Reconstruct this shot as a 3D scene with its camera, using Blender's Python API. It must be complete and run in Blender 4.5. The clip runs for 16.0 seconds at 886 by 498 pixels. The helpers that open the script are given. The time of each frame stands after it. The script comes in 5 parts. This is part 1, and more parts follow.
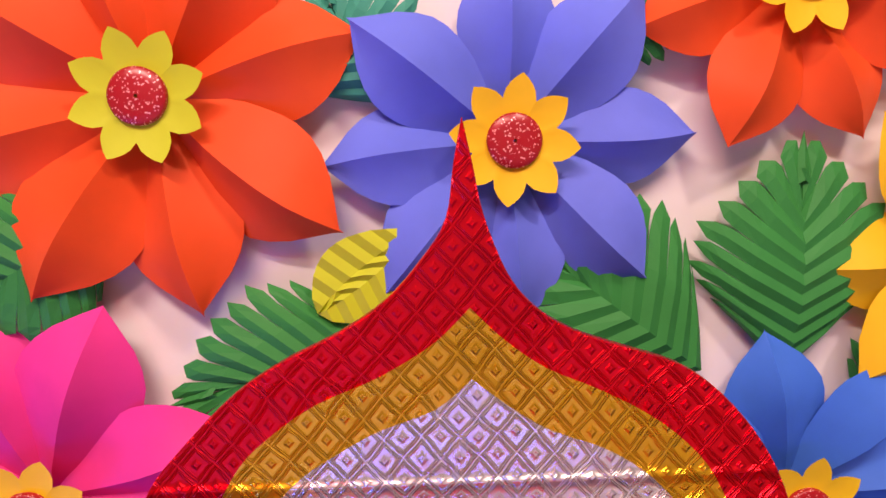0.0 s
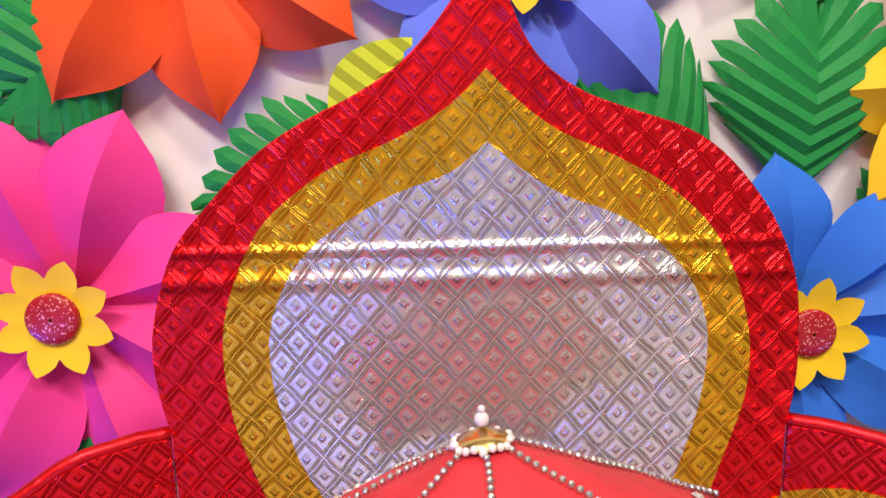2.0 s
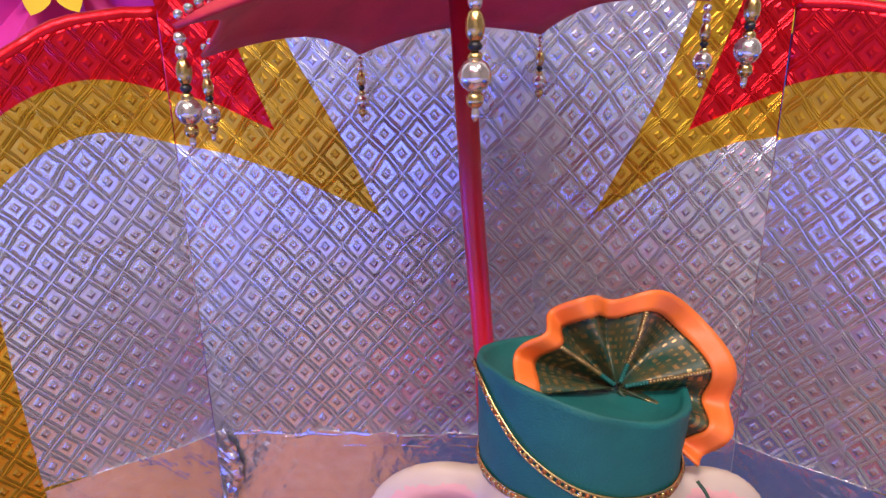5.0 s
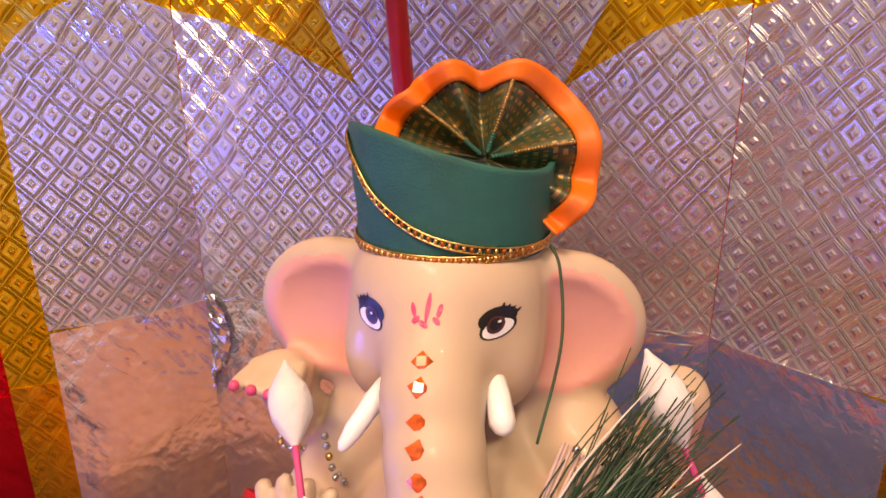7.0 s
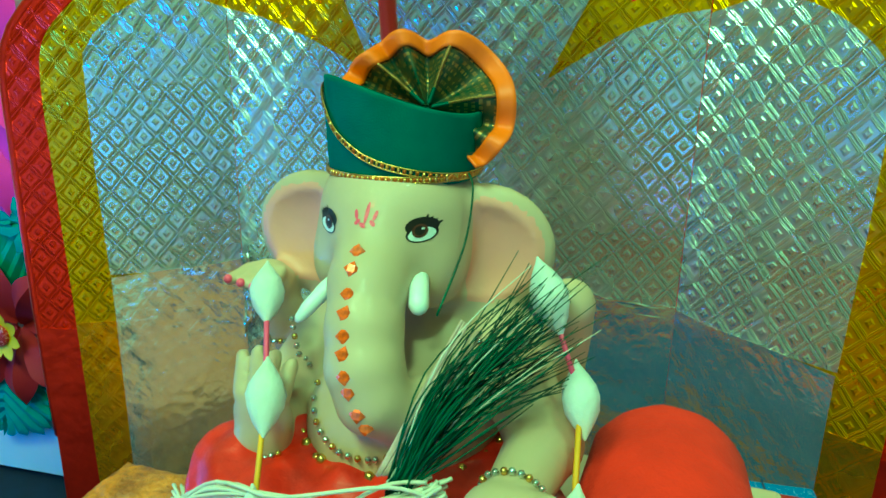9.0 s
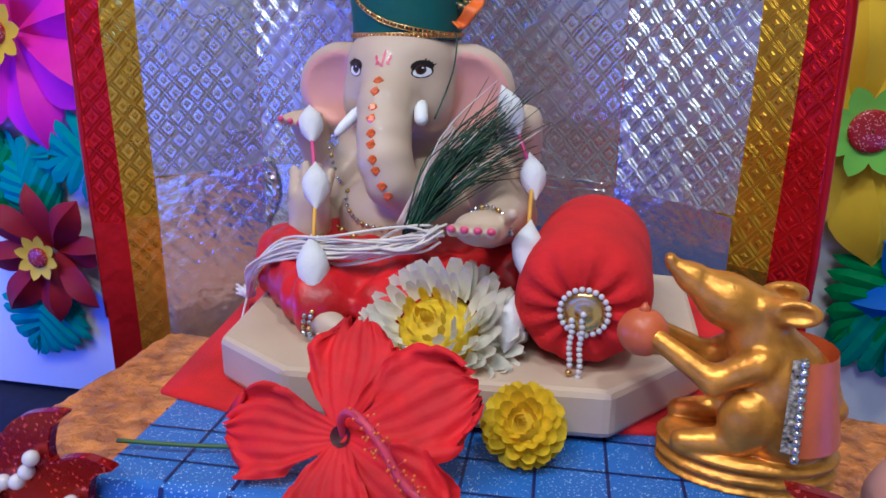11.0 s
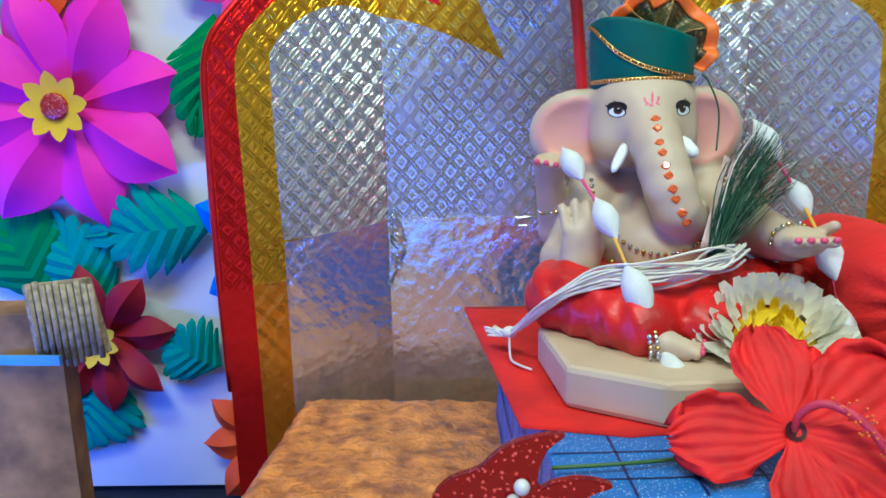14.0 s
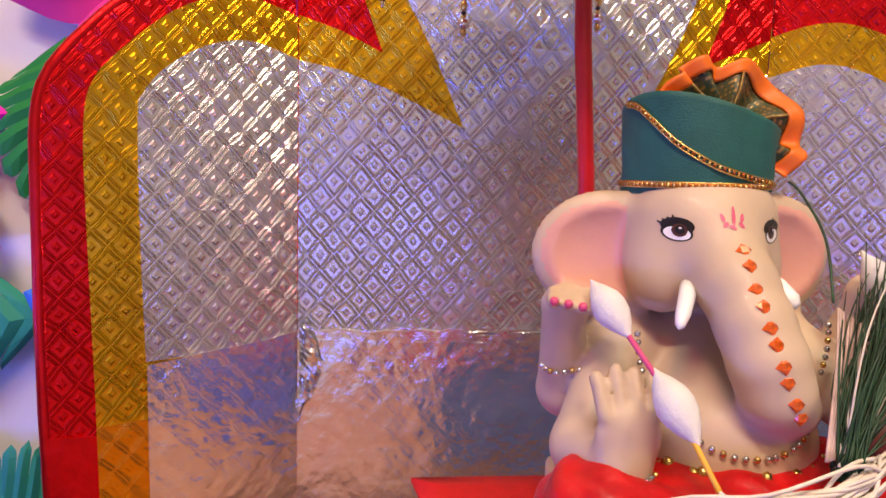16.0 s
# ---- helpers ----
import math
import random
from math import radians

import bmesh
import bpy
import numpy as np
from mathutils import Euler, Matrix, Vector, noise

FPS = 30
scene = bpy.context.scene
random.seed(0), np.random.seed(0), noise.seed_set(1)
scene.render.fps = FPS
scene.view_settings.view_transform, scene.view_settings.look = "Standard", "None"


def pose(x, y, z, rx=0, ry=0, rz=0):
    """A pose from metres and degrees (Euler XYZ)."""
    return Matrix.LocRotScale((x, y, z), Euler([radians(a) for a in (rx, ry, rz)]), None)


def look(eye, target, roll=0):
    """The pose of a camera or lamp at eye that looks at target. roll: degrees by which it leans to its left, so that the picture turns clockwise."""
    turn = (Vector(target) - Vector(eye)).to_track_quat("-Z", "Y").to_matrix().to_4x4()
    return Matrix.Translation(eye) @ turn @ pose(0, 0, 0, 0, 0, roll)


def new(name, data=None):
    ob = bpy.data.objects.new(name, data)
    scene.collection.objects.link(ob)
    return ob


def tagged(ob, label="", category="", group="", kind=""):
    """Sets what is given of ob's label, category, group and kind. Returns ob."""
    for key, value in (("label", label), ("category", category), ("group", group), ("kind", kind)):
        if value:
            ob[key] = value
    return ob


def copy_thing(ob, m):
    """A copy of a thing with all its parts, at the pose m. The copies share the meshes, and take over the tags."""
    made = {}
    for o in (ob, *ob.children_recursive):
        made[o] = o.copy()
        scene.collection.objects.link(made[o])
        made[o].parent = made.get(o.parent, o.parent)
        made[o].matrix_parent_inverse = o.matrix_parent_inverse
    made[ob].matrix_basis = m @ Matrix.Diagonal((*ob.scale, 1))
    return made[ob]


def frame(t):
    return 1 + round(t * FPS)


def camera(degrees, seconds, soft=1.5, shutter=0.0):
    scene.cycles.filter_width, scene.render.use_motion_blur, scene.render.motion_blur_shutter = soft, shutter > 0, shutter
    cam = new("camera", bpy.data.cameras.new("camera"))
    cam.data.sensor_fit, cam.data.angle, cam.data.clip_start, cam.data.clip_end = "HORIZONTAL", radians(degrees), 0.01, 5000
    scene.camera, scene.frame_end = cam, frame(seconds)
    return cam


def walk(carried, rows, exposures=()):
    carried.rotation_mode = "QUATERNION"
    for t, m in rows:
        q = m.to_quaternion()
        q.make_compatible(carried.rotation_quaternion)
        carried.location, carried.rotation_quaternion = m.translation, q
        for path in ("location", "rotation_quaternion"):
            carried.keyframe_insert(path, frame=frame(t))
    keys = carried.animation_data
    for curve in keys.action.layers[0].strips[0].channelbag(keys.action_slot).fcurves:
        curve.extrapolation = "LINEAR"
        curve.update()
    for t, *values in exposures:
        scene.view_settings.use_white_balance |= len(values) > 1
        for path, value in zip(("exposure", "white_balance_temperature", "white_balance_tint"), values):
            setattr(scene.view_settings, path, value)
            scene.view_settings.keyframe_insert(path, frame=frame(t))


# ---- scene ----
cam = camera(63.4, 16.0, soft=1.6)
PATH = [
    (0, (-0.014, -0.297, 0.593), (-0.004, 1.684, 0.316), -2.0),
    (0.5, (-0.012, -0.301, 0.575), (0.001, 1.676, 0.272), -1.9),
    (1, (-0.016, -0.31, 0.559), (-0.02, 1.664, 0.237), -2.1),
    (1.5, (-0.019, -0.314, 0.534), (-0.027, 1.653, 0.175), -1.5),
    (2, (-0.02, -0.317, 0.511), (-0.035, 1.644, 0.117), -1.5),
    (2.5, (-0.021, -0.32, 0.481), (-0.044, 1.629, 0.033), -2.1),
    (3, (-0.019, -0.325, 0.462), (-0.038, 1.617, -0.016), -1.8),
    (3.5, (-0.013, -0.328, 0.435), (-0.046, 1.604, -0.082), -2.0),
    (4, (-0.01, -0.325, 0.407), (-0.073, 1.593, -0.159), -1.8),
    (4.5, (-0.011, -0.333, 0.384), (-0.103, 1.569, -0.226), -1.0),
    (5, (-0.003, -0.346, 0.364), (-0.105, 1.541, -0.291), -0.9),
    (5.2, (0.0, -0.351, 0.354), (-0.109, 1.529, -0.319), -0.7),
    (7.3, (0.068, -0.372, 0.299), (-0.315, 1.48, -0.352), 0.4),
    (7.5, (0.071, -0.376, 0.296), (-0.323, 1.479, -0.341), 1.2),
    (8, (0.087, -0.385, 0.291), (-0.369, 1.466, -0.315), 1.0),
    (8.5, (0.106, -0.402, 0.291), (-0.403, 1.44, -0.297), 0.9),
    (9, (0.119, -0.419, 0.287), (-0.432, 1.414, -0.292), 1.1),
    (9.5, (0.133, -0.442, 0.28), (-0.435, 1.387, -0.295), 1.3),
    (9.7, (0.14, -0.454, 0.273), (-0.425, 1.372, -0.314), 1.4),
    (11.8, (0.148, -0.61, 0.23), (-0.27, 1.262, -0.336), 1.2),
    (12, (0.136, -0.627, 0.229), (-0.272, 1.248, -0.334), 1.8),
    (12.5, (0.094, -0.654, 0.226), (-0.276, 1.238, -0.308), 1.1),
    (13, (0.038, -0.657, 0.221), (-0.256, 1.258, -0.276), -0.4),
    (13.5, (-0.021, -0.635, 0.225), (-0.263, 1.302, -0.209), -2.4),
    (14, (-0.053, -0.6, 0.225), (-0.228, 1.355, -0.16), -1.5),
    (14.5, (-0.068, -0.554, 0.221), (-0.139, 1.413, -0.133), -0.4),
    (15, (-0.086, -0.509, 0.223), (-0.078, 1.462, -0.117), 0.7),
    (15.5, (-0.097, -0.478, 0.236), (-0.03, 1.499, -0.057), 1.6),
    (16, (-0.095, -0.446, 0.247), (0.047, 1.531, -0.021), 1.8),
]
EXPOSURES = [
    (0, -0.12, 8600, 42),
    (0.6, -0.12, 8200, 35),
    (1.2, 0.08, 6600, -42),
    (1.6, 0.14, 6650, -55),
    (2.2, 0.08, 7600, 35),
    (2.7, -0.17, 5450, 10),
    (3.2, -0.34, 4400, 13),
    (4, -0.4, 4600, 20),
    (4.6, -0.07, 6400, 27),
    (5.2, -0.02, 6000, 13),
    (7.3, -0.02, 12500, 26),
    (7.6, -0.02, 13140, 29),
    (8, 0.03, 9420, 13),
    (8.4, -0.02, 8600, 27),
    (8.8, -0.12, 7480, -85),
    (9.1, -0.12, 7500, -135),
    (9.5, -0.04, 7800, -84),
    (9.7, -0.04, 7600, -65),
    (11.8, -0.69, 4700, 10),
    (12.2, -0.69, 4850, 12),
    (12.6, -0.54, 5800, 40),
    (13.1, -0.27, 5200, 17),
    (13.5, -0.24, 4750, -58),
    (14, -0.17, 5400, -33),
    (14.5, -0.12, 6400, -15),
    (15.4, -0.12, 6500, -15),
    (16, -0.12, 9200, 13),
]
walk(cam, [(t, look(eye, target, roll)) for t, eye, target, roll in PATH], EXPOSURES)

# ---- light ----
world = bpy.data.worlds.new("room_world")
scene.world = world
world.use_nodes = True
world.node_tree.nodes["Background"].inputs[0].default_value = (0.8, 0.85, 1.0, 1)
world.node_tree.nodes["Background"].inputs[1].default_value = 0.05


def area(name, eye, target, power, sx, sy, colour):
    data = bpy.data.lights.new(name, "AREA")
    data.shape, data.size, data.size_y, data.energy, data.color = "RECTANGLE", sx, sy, power, colour
    ob = new(name, data)
    ob.matrix_world = look(eye, target)
    return ob


area("ceiling_tube_light", (-0.4, -1.0, 1.6), (0.0, 0.0, 0.25), 17, 0.6, 0.06, (1.0, 0.96, 0.9))
area("ceiling_bulb", (0.5, -0.7, 1.6), (0.0, 0.0, 0.2), 9, 0.12, 0.12, (1.0, 0.93, 0.86))
# added fill overhead, out of view: lights the room that the foil reflects
area("foil_fill_panel", (0.1, -1.75, 1.76), (0.1, -1.75, 0.0), 20, 0.5, 0.3, (1.0, 0.97, 0.94))
area("led_strip", (-0.25, -0.86, 0.1), (-0.1, 0.0, 0.03), 2.0, 1.0, 0.03, (0.04, 0.1, 1.0))
area("led_strip", (-0.72, -0.28, 0.02), (-0.45, 0.11, 0.08), 4.0, 0.4, 0.03, (0.03, 0.1, 1.0))
area("led_strip", (0.72, -0.3, -0.02), (0.42, 0.14, 0.05), 0.7, 0.4, 0.03, (0.03, 0.1, 1.0))
area("red_led_lamp", (-0.3, -0.95, 1.05), (0.0, 0.0, 0.35), 2.0, 0.1, 0.1, (1.0, 0.04, 0.12))

# ---- materials ----


def mat(name, col, rough=0.55, metal=0.0, var=0.12, scale=40, bump=0.15, bscale=350, depth=0.0008, col2=None, trans=0.0, coat=0.0, sheen=0.0):
    m = bpy.data.materials.new(name)
    m.use_nodes = True
    nt = m.node_tree
    b = nt.nodes["Principled BSDF"]
    tc = nt.nodes.new("ShaderNodeTexCoord")
    n1 = nt.nodes.new("ShaderNodeTexNoise")
    n1.inputs["Scale"].default_value, n1.inputs["Detail"].default_value = scale, 5
    nt.links.new(tc.outputs["Object"], n1.inputs["Vector"])
    mix = nt.nodes.new("ShaderNodeMix")
    mix.data_type = "RGBA"
    c2 = col2 or tuple(c * (1 - 2 * var) for c in col)
    mix.inputs[6].default_value, mix.inputs[7].default_value = (*col, 1), (*c2, 1)
    ramp = nt.nodes.new("ShaderNodeMapRange")
    ramp.inputs[1].default_value, ramp.inputs[2].default_value = 0.35, 0.7
    nt.links.new(n1.outputs[0], ramp.inputs[0])
    nt.links.new(ramp.outputs[0], mix.inputs[0])
    nt.links.new(mix.outputs[2], b.inputs["Base Color"])
    b.inputs["Roughness"].default_value, b.inputs["Metallic"].default_value = rough, metal
    b.inputs["Coat Weight"].default_value = coat
    b.inputs["Sheen Weight"].default_value = sheen
    if bump:
        n2 = nt.nodes.new("ShaderNodeTexNoise")
        n2.inputs["Scale"].default_value, n2.inputs["Detail"].default_value = bscale, 4
        nt.links.new(tc.outputs["Object"], n2.inputs["Vector"])
        bp = nt.nodes.new("ShaderNodeBump")
        bp.inputs["Strength"].default_value, bp.inputs["Distance"].default_value = bump, depth
        nt.links.new(n2.outputs[0], bp.inputs["Height"])
        nt.links.new(bp.outputs[0], b.inputs["Normal"])
    if trans:
        tr = nt.nodes.new("ShaderNodeBsdfTranslucent")
        nt.links.new(mix.outputs[2], tr.inputs[0])
        ms = nt.nodes.new("ShaderNodeMixShader")
        ms.inputs[0].default_value = trans
        out = nt.nodes["Material Output"]
        nt.links.new(b.outputs[0], ms.inputs[1])
        nt.links.new(tr.outputs[0], ms.inputs[2])
        nt.links.new(ms.outputs[0], out.inputs[0])
    return m


def math_node(nt, op, a, b=None, c=None):
    n = nt.nodes.new("ShaderNodeMath")
    n.operation = op
    for i, v in enumerate((a, b, c)):
        if v is None:
            continue
        if isinstance(v, (int, float)):
            n.inputs[i].default_value = v
        else:
            nt.links.new(v, n.inputs[i])
    return n.outputs[0]


def foil(name, col, rough=0.2, px=0.0164, pz=0.0186, emboss=1.2, wrinkle=0.32, creases=()):
    """Pressed metallic foil: diamond cells with a dot, over soft wrinkles."""
    m = bpy.data.materials.new(name)
    m.use_nodes = True
    nt = m.node_tree
    b = nt.nodes["Principled BSDF"]
    tc = nt.nodes.new("ShaderNodeTexCoord")
    sep = nt.nodes.new("ShaderNodeSeparateXYZ")
    nt.links.new(tc.outputs["Object"], sep.inputs[0])
    wn = nt.nodes.new("ShaderNodeTexNoise")
    wn.inputs["Scale"].default_value, wn.inputs["Detail"].default_value = 28, 3
    nt.links.new(tc.outputs["Object"], wn.inputs["Vector"])
    x = math_node(nt, "MULTIPLY", sep.outputs[0], 1 / px)
    z = math_node(nt, "MULTIPLY", sep.outputs[2], 1 / pz)
    z = math_node(nt, "MULTIPLY_ADD", wn.outputs[0], 0.5, z)
    pu = math_node(nt, "PINGPONG", math_node(nt, "ADD", x, z), 0.5)
    pv = math_node(nt, "PINGPONG", math_node(nt, "SUBTRACT", x, z), 0.5)
    low = math_node(nt, "MINIMUM", pu, pv)
    cr = nt.nodes.new("ShaderNodeValToRGB")
    e = cr.color_ramp.elements
    e[0].position, e[0].color = 0.0, (0.12, 0.12, 0.12, 1)
    e[1].position, e[1].color = 0.5, (0.62, 0.62, 0.62, 1)
    for p, v in ((0.03, 0.16), (0.065, 0.85), (0.1, 0.2), (0.135, 0.7), (0.18, 0.14), (0.3, 0.1), (0.35, 0.2), (0.42, 0.95), (0.46, 0.9)):
        k = e.new(p)
        k.color = (v, v, v, 1)
    nt.links.new(low, cr.inputs[0])
    fine = nt.nodes.new("ShaderNodeTexNoise")
    fine.inputs["Scale"].default_value, fine.inputs["Detail"].default_value = 160, 3
    nt.links.new(tc.outputs["Object"], fine.inputs["Vector"])
    h = math_node(nt, "MULTIPLY", cr.outputs[0], emboss)
    h = math_node(nt, "MULTIPLY_ADD", wn.outputs[0], wrinkle * 6, h)
    h = math_node(nt, "MULTIPLY_ADD", fine.outputs[0], wrinkle, h)
    for zc, wide, high in creases:
        d = math_node(nt, "DIVIDE", math_node(nt, "SUBTRACT", sep.outputs[2], zc), wide)
        g = math_node(nt, "POWER", 2.718, math_node(nt, "MULTIPLY", math_node(nt, "MULTIPLY", d, d), -1.0))
        h = math_node(nt, "MULTIPLY_ADD", g, high, h)
    bp = nt.nodes.new("ShaderNodeBump")
    bp.inputs["Strength"].default_value, bp.inputs["Distance"].default_value = 0.7, 0.0009
    nt.links.new(h, bp.inputs["Height"])
    nt.links.new(bp.outputs[0], b.inputs["Normal"])
    mix = nt.nodes.new("ShaderNodeMix")
    mix.data_type = "RGBA"
    mix.inputs[6].default_value, mix.inputs[7].default_value = (*col, 1), (*[c * 0.72 for c in col], 1)
    nt.links.new(fine.outputs[0], mix.inputs[0])
    nt.links.new(mix.outputs[2], b.inputs["Base Color"])
    b.inputs["Metallic"].default_value = 0.88
    rr = nt.nodes.new("ShaderNodeMapRange")
    rr.inputs[3].default_value, rr.inputs[4].default_value = rough * 0.6, rough * 1.6
    nt.links.new(wn.outputs[0], rr.inputs[0])
    nt.links.new(rr.outputs[0], b.inputs["Roughness"])
    return m


def glitter(name, col, spark=(1, 1, 1), scale=900, rough=0.35, amount=0.12, metal=0.5, strong=0.8, base_metal=0.0, coat=0.0):
    """Glitter: tiny flakes, each tilted its own way."""
    m = bpy.data.materials.new(name)
    m.use_nodes = True
    nt = m.node_tree
    b = nt.nodes["Principled BSDF"]
    tc = nt.nodes.new("ShaderNodeTexCoord")
    vo = nt.nodes.new("ShaderNodeTexVoronoi")
    vo.inputs["Scale"].default_value = scale
    nt.links.new(tc.outputs["Object"], vo.inputs["Vector"])
    sp = nt.nodes.new("ShaderNodeSeparateColor")
    nt.links.new(vo.outputs["Color"], sp.inputs[0])
    hit = math_node(nt, "GREATER_THAN", sp.outputs[0], 1 - amount)
    mix = nt.nodes.new("ShaderNodeMix")
    mix.data_type = "RGBA"
    mix.inputs[6].default_value, mix.inputs[7].default_value = (*col, 1), (*spark, 1)
    nt.links.new(hit, mix.inputs[0])
    nt.links.new(mix.outputs[2], b.inputs["Base Color"])
    nt.links.new(math_node(nt, "MULTIPLY_ADD", hit, metal - base_metal, base_metal), b.inputs["Metallic"])
    b.inputs["Coat Weight"].default_value, b.inputs["Coat Roughness"].default_value = coat, 0.06
    bp = nt.nodes.new("ShaderNodeBump")
    bp.inputs["Strength"].default_value, bp.inputs["Distance"].default_value = strong, 0.0006
    nt.links.new(sp.outputs[1], bp.inputs["Height"])
    nt.links.new(bp.outputs[0], b.inputs["Normal"])
    b.inputs["Roughness"].default_value = rough
    return m


CREASES = ((0.448, 0.0025, 2.6), (0.434, 0.004, 3.2))
RED_FOIL = foil("red_foil", (0.9, 0.014, 0.022), 0.28, creases=CREASES)
GOLD_FOIL = foil("gold_foil", (0.86, 0.48, 0.03), 0.26, creases=CREASES)
SILVER_FOIL = foil("silver_foil", (0.82, 0.83, 0.84), 0.24, creases=CREASES)
MIRROR_FOIL = foil("smooth_silver_foil", (0.84, 0.84, 0.85), 0.16, emboss=0.12, wrinkle=0.9)
RED_PLAIN_FOIL = foil("smooth_red_foil", (0.8, 0.016, 0.024), 0.3, emboss=0.06, wrinkle=0.5)
GOLD_PLAIN_FOIL = foil("smooth_gold_foil", (0.8, 0.36, 0.03), 0.24, emboss=0.25, wrinkle=0.5)
PAPER = {k: mat("paper_" + k, c, 0.55, var=0.06, scale=25, bump=0.12, bscale=700, depth=0.0004, trans=0.12) for k, c in dict(
    orange=(0.85, 0.10, 0.025), blue=(0.12, 0.2, 0.82), pink=(0.85, 0.06, 0.32), yellow=(0.86, 0.62, 0.03), lime=(0.5, 0.62, 0.04),
    green=(0.008, 0.26, 0.06), teal=(0.01, 0.32, 0.24), magenta=(0.85, 0.02, 0.5), darkred=(0.33, 0.012, 0.03), royal=(0.03, 0.2, 0.8),
    gold=(0.85, 0.55, 0.03), leafgreen=(0.25, 0.6, 0.08), red=(0.62, 0.02, 0.03)).items()}
for paper in PAPER.values():
    paper.node_tree.nodes["Principled BSDF"].inputs["Specular IOR Level"].default_value = 0.2
WALL_PAINT = mat("pale_wall_paint", (0.72, 0.74, 0.76), 0.7, var=0.04, scale=6, bump=0.2, bscale=120)
ROOM_PAINT = mat("room_paint", (0.6, 0.57, 0.54), 0.8, var=0.05, scale=3)
DARK_CLOTH = mat("dark_cloth", (0.012, 0.014, 0.03), 0.8, var=0.2, scale=60)
ORANGE_CLOTH = mat("crumpled_orange_cloth", (0.72, 0.27, 0.07), 0.38, var=0.3, scale=55, bump=1.0, bscale=85, depth=0.008, col2=(0.22, 0.07, 0.04))
RED_GLITTER = glitter("red_glitter", (0.38, 0.008, 0.015), (0.95, 0.5, 0.5), 1200, 0.3, 0.1)
RED_ACRYLIC = glitter("red_glitter_acrylic", (0.33, 0.0012, 0.004), (0.95, 0.14, 0.14), 1000, 0.22, 0.07, 1.0, 0.75, 0.75, 0.25)
BLUE_TILE = glitter("pale_blue_glitter_sheet", (0.035, 0.15, 0.52), (0.6, 0.75, 0.95), 2300, 0.4, 0.05, 0.6, 0.45)
GRID_INK = mat("navy_ink", (0.012, 0.02, 0.12), 0.4, var=0.1)
RED_FELT = mat("red_felt", (0.66, 0.008, 0.012), 0.9, var=0.14, scale=40, bump=0.6, bscale=500, depth=0.001)
RED_SATIN = mat("red_satin", (0.66, 0.006, 0.012), 0.4, var=0.25, scale=50, bump=0.5, bscale=60, depth=0.004)
UMBRELLA_RED = mat("red_fabric_card", (0.6, 0.026, 0.042), 0.6, var=0.14, scale=50, bump=0.3, bscale=900)
POLE_RED = mat("red_ribbon", (0.55, 0.01, 0.02), 0.35, var=0.1)
CLAY = mat("cream_clay", (0.57, 0.435, 0.32), 0.5, var=0.05, scale=30, bump=0.15, bscale=160, coat=0.1)
CLAY_PINK = mat("pink_clay", (0.72, 0.36, 0.3), 0.5, var=0.06, scale=30)
BLACK = mat("black_paint", (0.01, 0.008, 0.008), 0.35, var=0, bump=0)
WHITE = mat("white_paint", (0.82, 0.84, 0.86), 0.3, var=0.02, bump=0)
BROWN = mat("brown_paint", (0.09, 0.03, 0.02), 0.3, var=0.1, bump=0)
PINK_PAINT = mat("pink_paint", (0.7, 0.08, 0.2), 0.4, var=0.1, bump=0)
GOLD = mat("gold_paint", (0.84, 0.36, 0.05), 0.36, 0.62, var=0.25, scale=90, bump=0.35, bscale=260, depth=0.0012)
BRASS = mat("brass_beads", (0.8, 0.55, 0.2), 0.25, 1.0, var=0.15)
SEQUIN = mat("silver_sequin", (0.86, 0.86, 0.84), 0.2, 0.65, var=0.15, scale=700, bump=0, coat=0.8)
CHAMPAGNE = mat("champagne_metal_bead", (0.85, 0.74, 0.66), 0.18, 0.9, var=0.1, bump=0)
PEARL = mat("pearl", (0.66, 0.64, 0.66), 0.18, 0.0, var=0.03, bump=0, coat=0.6)
CRYSTAL = mat("rhinestone", (0.75, 0.8, 0.8), 0.08, 0.9, var=0.3, scale=900, bump=0)
ORANGE_GEM = mat("orange_gem", (0.85, 0.13, 0.02), 0.22, 0.1, var=0.3, scale=500, bump=0, coat=1.0)
GREEN_CLOTH = mat("green_turban_cloth", (0.004, 0.12, 0.1), 0.65, var=0.15, scale=60, bump=0.5, bscale=1400, depth=0.0005)
BROCADE = mat("green_brocade", (0.004, 0.045, 0.025), 0.5, var=0.1, scale=260, col2=(0.09, 0.07, 0.02), bump=0.3)
SILVER_NET = mat("silver_net", (0.62, 0.56, 0.42), 0.45, 0.6, var=0.5, scale=500, bump=1.0, bscale=700, depth=0.0012)
COPPER_SEQUIN = mat("copper_sequin", (0.5, 0.16, 0.04), 0.35, 0.8, var=0.2)
GOLD_THREAD = mat("gold_thread", (0.42, 0.27, 0.1), 0.4, 0.7, var=0.3, scale=500)
ORANGE_EDGE = mat("orange_silk", (0.85, 0.17, 0.02), 0.5, var=0.1)
COTTON = mat("cotton_wool", (0.82, 0.82, 0.84), 0.95, var=0.04, scale=120, bump=0.6, bscale=500, trans=0.15)
THREAD = mat("white_thread", (0.78, 0.72, 0.66), 0.8, var=0.12, scale=90)
GRASS = mat("durva_grass", (0.02, 0.085, 0.04), 0.5, var=0.35, scale=60, trans=0.1)
HIBISCUS = mat("hibiscus_petal", (0.78, 0.004, 0.012), 0.7, var=0.2, scale=45, bump=0.3, bscale=200, depth=0.0015, trans=0.08)
HIB_PINK = mat("hibiscus_column", (0.6, 0.04, 0.09), 0.5, var=0.1)
